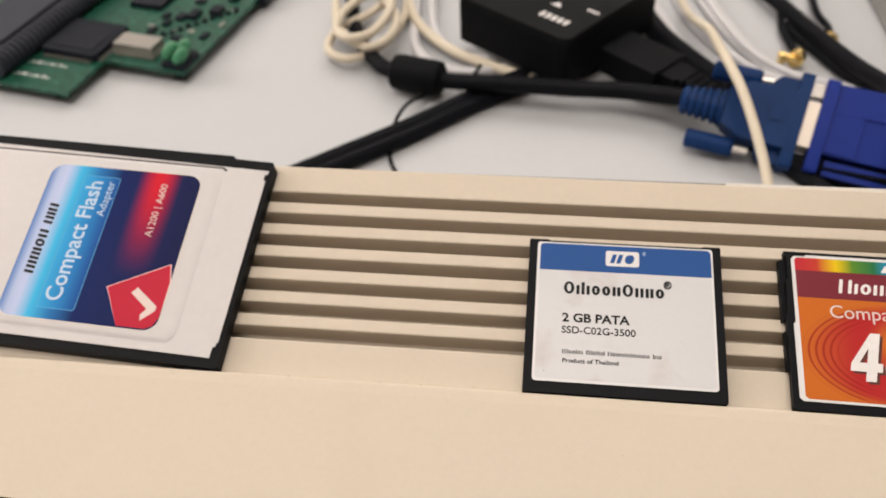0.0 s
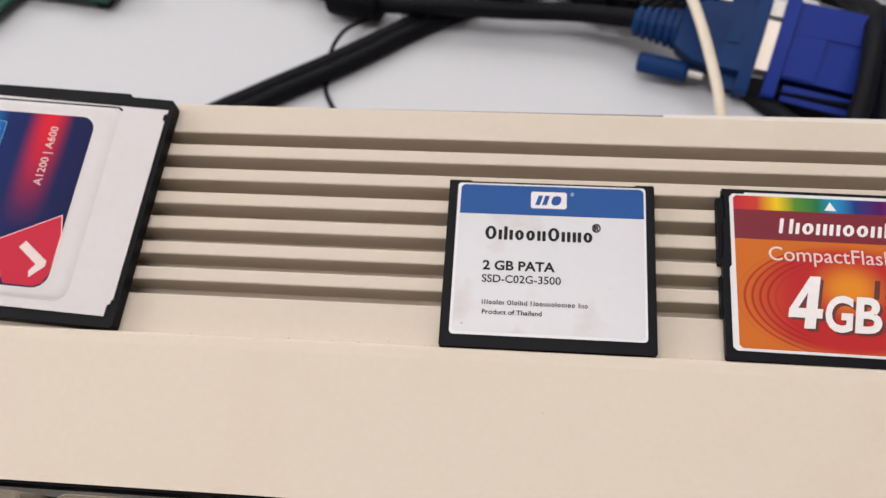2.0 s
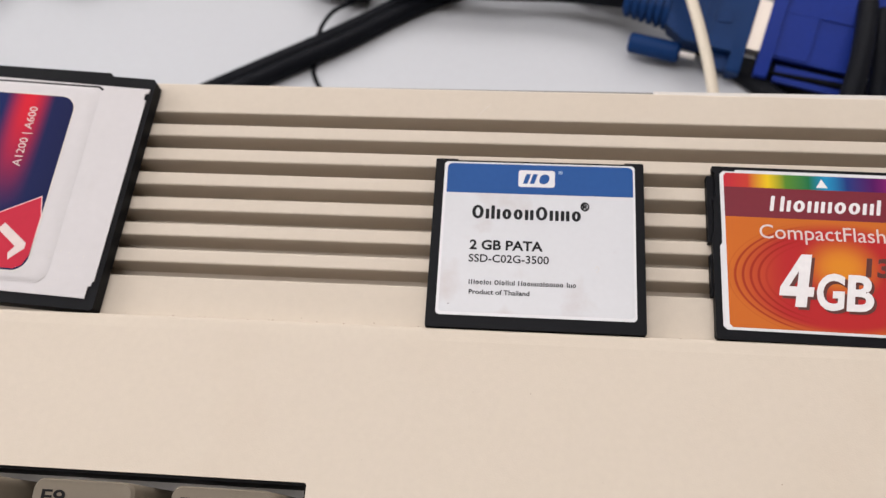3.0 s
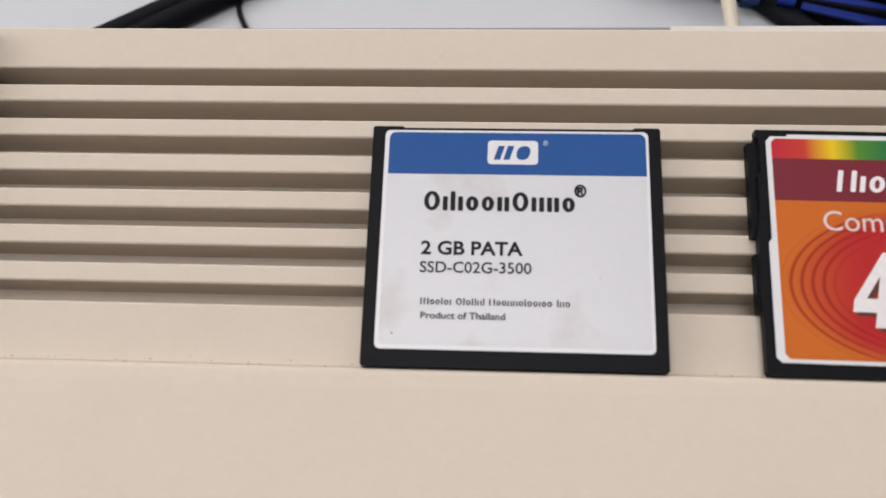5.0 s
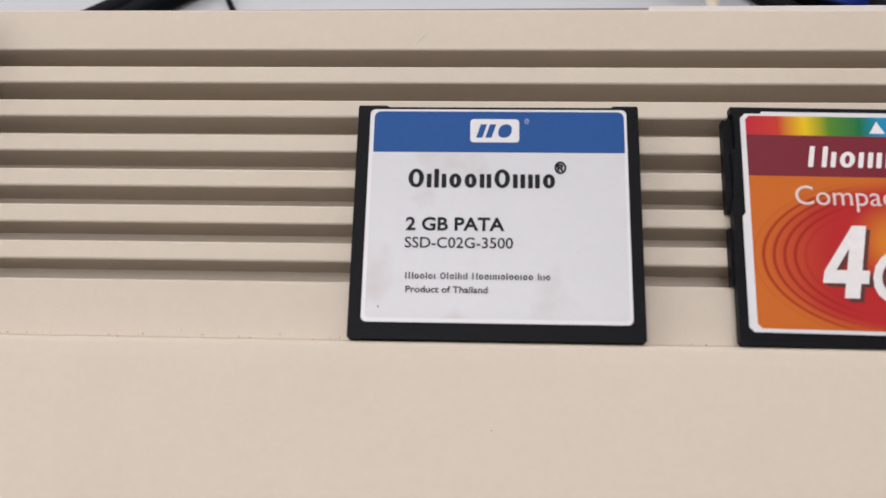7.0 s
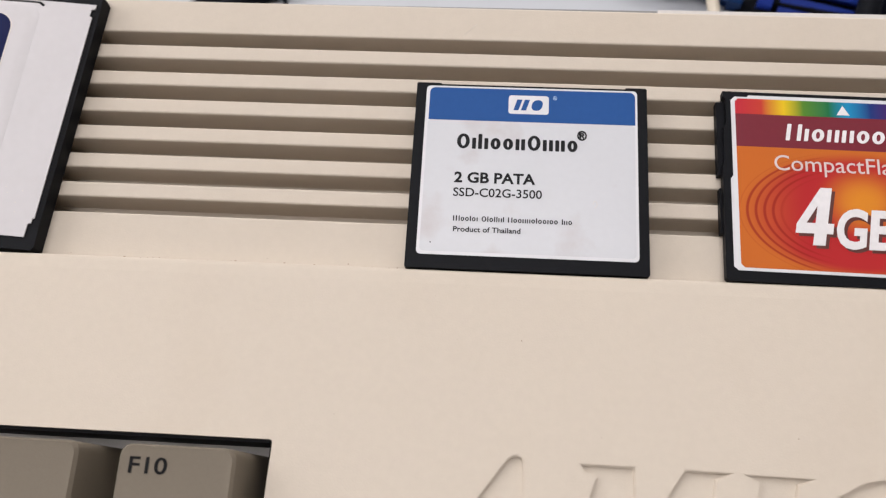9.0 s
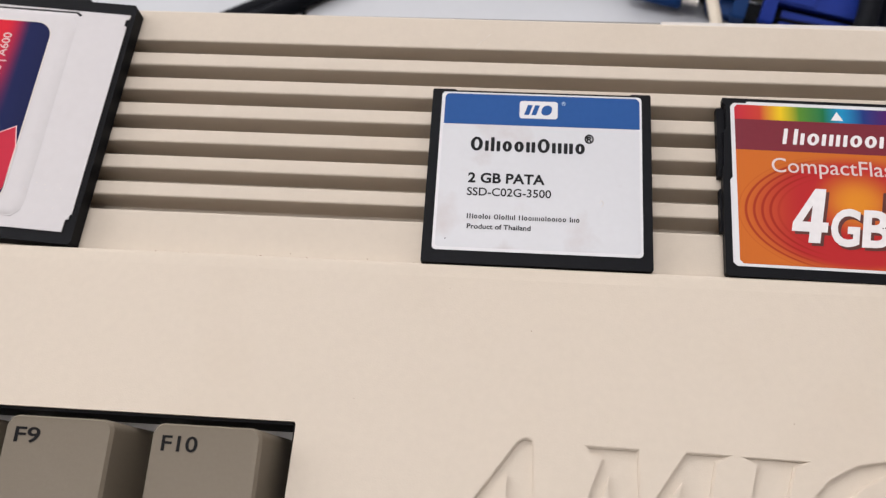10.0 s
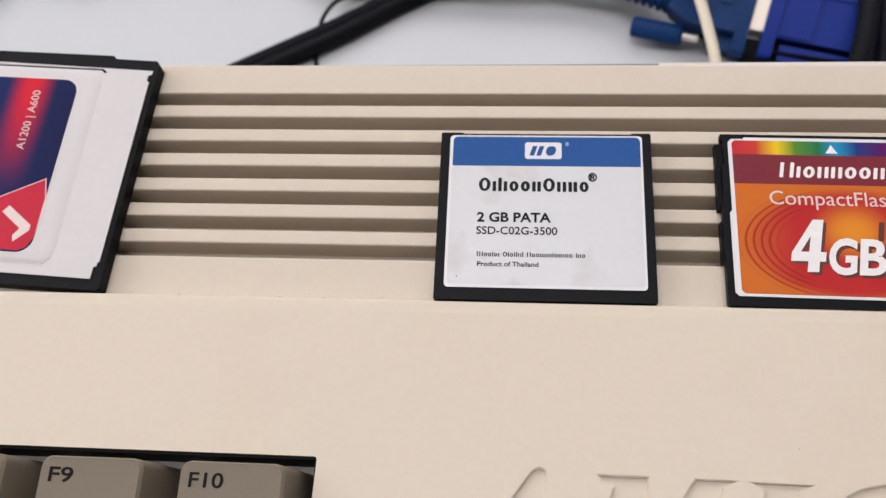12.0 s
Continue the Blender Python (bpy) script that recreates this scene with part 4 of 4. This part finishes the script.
# ---- blue video plug and socket ----
def screw(parent, y, x0, x1, mat):
    bm = turned([(x0, 2.6), (x0 + 0.6, 3.4), (x1 - 1, 3.4), (x1, 2.8)], 16)
    bmesh.ops.translate(bm, vec=(0, y, 0), verts=bm.verts)
    s = part("thumb_screw", bm, mat, parent, "blue thumb screw")
    rod = turned([(x1 - 1, 1.3), (x1 + 5.0, 1.3)], 16)
    bmesh.ops.translate(rod, vec=(0, y, 0), verts=rod.verts)
    part("screw_rod", rod, mat_metal, s)


vm = at_mm(53, 82, 15, 0, 2, -17) @ pose(0, 0, 0, 40)
video = thing("video_connector", "blue monitor plug with thumb screws screwed to a blue socket", "plug", vm)
boot = turned([(-1.5, 3.8)] + [q for k in range(6) for q in ((2.55 * k - 0.6, 5.1 + 0.3 * k), (2.55 * k + 0.9, 5.2 + 0.3 * k), (2.55 * k + 1.0, 4.3 + 0.25 * k), (2.55 * k + 1.85, 4.3 + 0.25 * k))] + [(15.5, 6.0)], 18)
part("boot", boot, mat_vga, video, "ribbed blue cable boot")
hood = [(14, -6.5), (16.5, -7.6), (20.5, -10), (36, -10.5), (36, 10.5), (20.5, 10), (16.5, 7.6), (14, 6.5)]
hood_part = part("hood", slab(hood, -6.2, 6.2, 1.3, 3), mat_vga, video, "moulded blue hood")
for side in (-1, 1):
    ear = [(27, side * 10), (36.2, side * 10), (36.2, side * 15.6), (30, side * 15.6), (27.8, side * 13.5)]
    part("ear", slab(ear, -6.0, 1.6, 0.8, 2), mat_vga, hood_part, "lower blue ear beside the screw")
for k in range(3):
    part("grip_line", block(22 + 2.6 * k, 22.7 + 2.6 * k, -6, 6, 6.15, 6.9, 0.15), mat_vga, hood_part)
part("raised_square", slab(rounded(29.5, 33.5, -2, 2, 0.8, 3), 6.15, 6.75, 0.15), mat_vga, hood_part)
part("flange", slab(rounded(0, 13, 0, 34, 1.2, 3), 0, 4.2, 0.5), mat_vga, video, xf=at_mm(40.2, -17, -6.5) @ pose(0, 0, 0, 0, -90, 0))
screw(video, -13.2, 3.5, 20.5, mat_vga)
screw(video, 13.2, 6.5, 23.5, mat_vga)
part("metal_shell", block(40.2, 45.0, -8, 8, -4.2, 4.2, 1.5, 3), mat_shell, video, "plated metal shell")
for y in (-12.8, 12.8):
    # lower post is metal too; black here puts the gap's shade into its colour
    part("hex_post", block(40.2, 45.0, y - 2.4, y + 2.4, -2.4, 2.4, 0.4), mat_can if y > 0 else mat_box, video)
part("socket_flange", slab(rounded(0, 13.4, 0, 33, 1.2, 3), 0, 4.2, 0.5), mat_socket, video, "deep blue socket flange", xf=at_mm(48.6, -16.5, -6.7) @ pose(0, 0, 0, 0, -90, 0))
sock = part("socket_body", slab([(48.6, -9.4), (77, -9.4), (78, -8.4), (78, 14.2), (76.5, 15.5), (48.6, 15.5)], -6.4, 5.4, 0.8, 2), mat_socket, video, "deep blue socket body")
part("raised_edge", block(48.8, 77.4, 5.2, 15.0, 5.35, 5.95, 0.25), mat_socket, sock, "raised strip of the socket")
part("raised_edge", block(48.8, 59, -8.8, 5.1, 5.35, 5.95, 0.25), mat_socket, sock, "raised strip of the socket")
part("lower_ledge", block(50.5, 77.5, -16.4, -11.2, -6.4, 4.4, 0.9, 3), mat_socket, sock, "lower ledge of the socket")
part("ledge_web", block(50.5, 77, -11.6, -9.0, -6.2, -2.0, 0.2), mat_socket, sock)
part("metal_shell", block(78, 82, -9, 9, -4.4, 4.4, 1.2, 2), mat_metal, video)
part("socket_body", block(82, 104, -13, 13, -6.4, 6.4, 1.2, 2), mat_socket, video, "deep blue socket body")
# added black block that darkens the desk below the socket like its shadow
part("shade_block", block(44, 104, -14, 8, 0.0, 8, 1.0), mat_box, video, "black block standing in for the shade under the socket", xf=vm.inverted() @ at_mm(53, 82, 0, 0, 0, -17))

# ---- small gold connectors ----
for x, y, turn, pts in ((103, 131, 60, [(104, 132, 4), (103, 142, 4), (102, 156, 4), (104, 172, 4), (108, 205, 3)]), (119, 145, 80, [(120, 150, 4), (121, 158, 4), (119, 172, 4), (122, 205, 3)])):
    aerial = thing("aerial_plug", "tiny gold aerial plug on a thin black lead", "plug", at_mm(x, y, 4.4, 0, 0, turn), "aerial plugs")
    part("body", turned([(-4, 1.4), (-3.8, 2.0), (-1, 2.0), (-0.8, 3.4), (2.2, 3.4), (2.4, 2.2), (5, 2.0), (5.4, 1.2)], 18), mat_gold, aerial)
    tee = turned([(0, 1.8), (4.2, 1.8), (4.4, 2.5), (7, 2.5)], 18)
    part("side_body", tee, mat_gold, aerial, xf=pose(0, 0, 0, 0, 0, 118))
    part("lead", tube(pts, 1.6, 16), mat_cable, aerial, xf=at_mm(x, y, 4.4, 0, 0, turn).inverted())

# ---- grey case at the side of the desk ----
case = thing("grey_case", "low grey painted metal case standing on the desk", "case", at_mm(146, 120, 0))
part("shell", block(0, 160, 0, 150, 2, 42, 1.5), mat_grey, case)
for x in (15, 145):
    for y in (15, 135):
        part("foot", block(x - 6, x + 6, y - 6, y + 6, 0, 2.05, 0.3), mat_well, case)
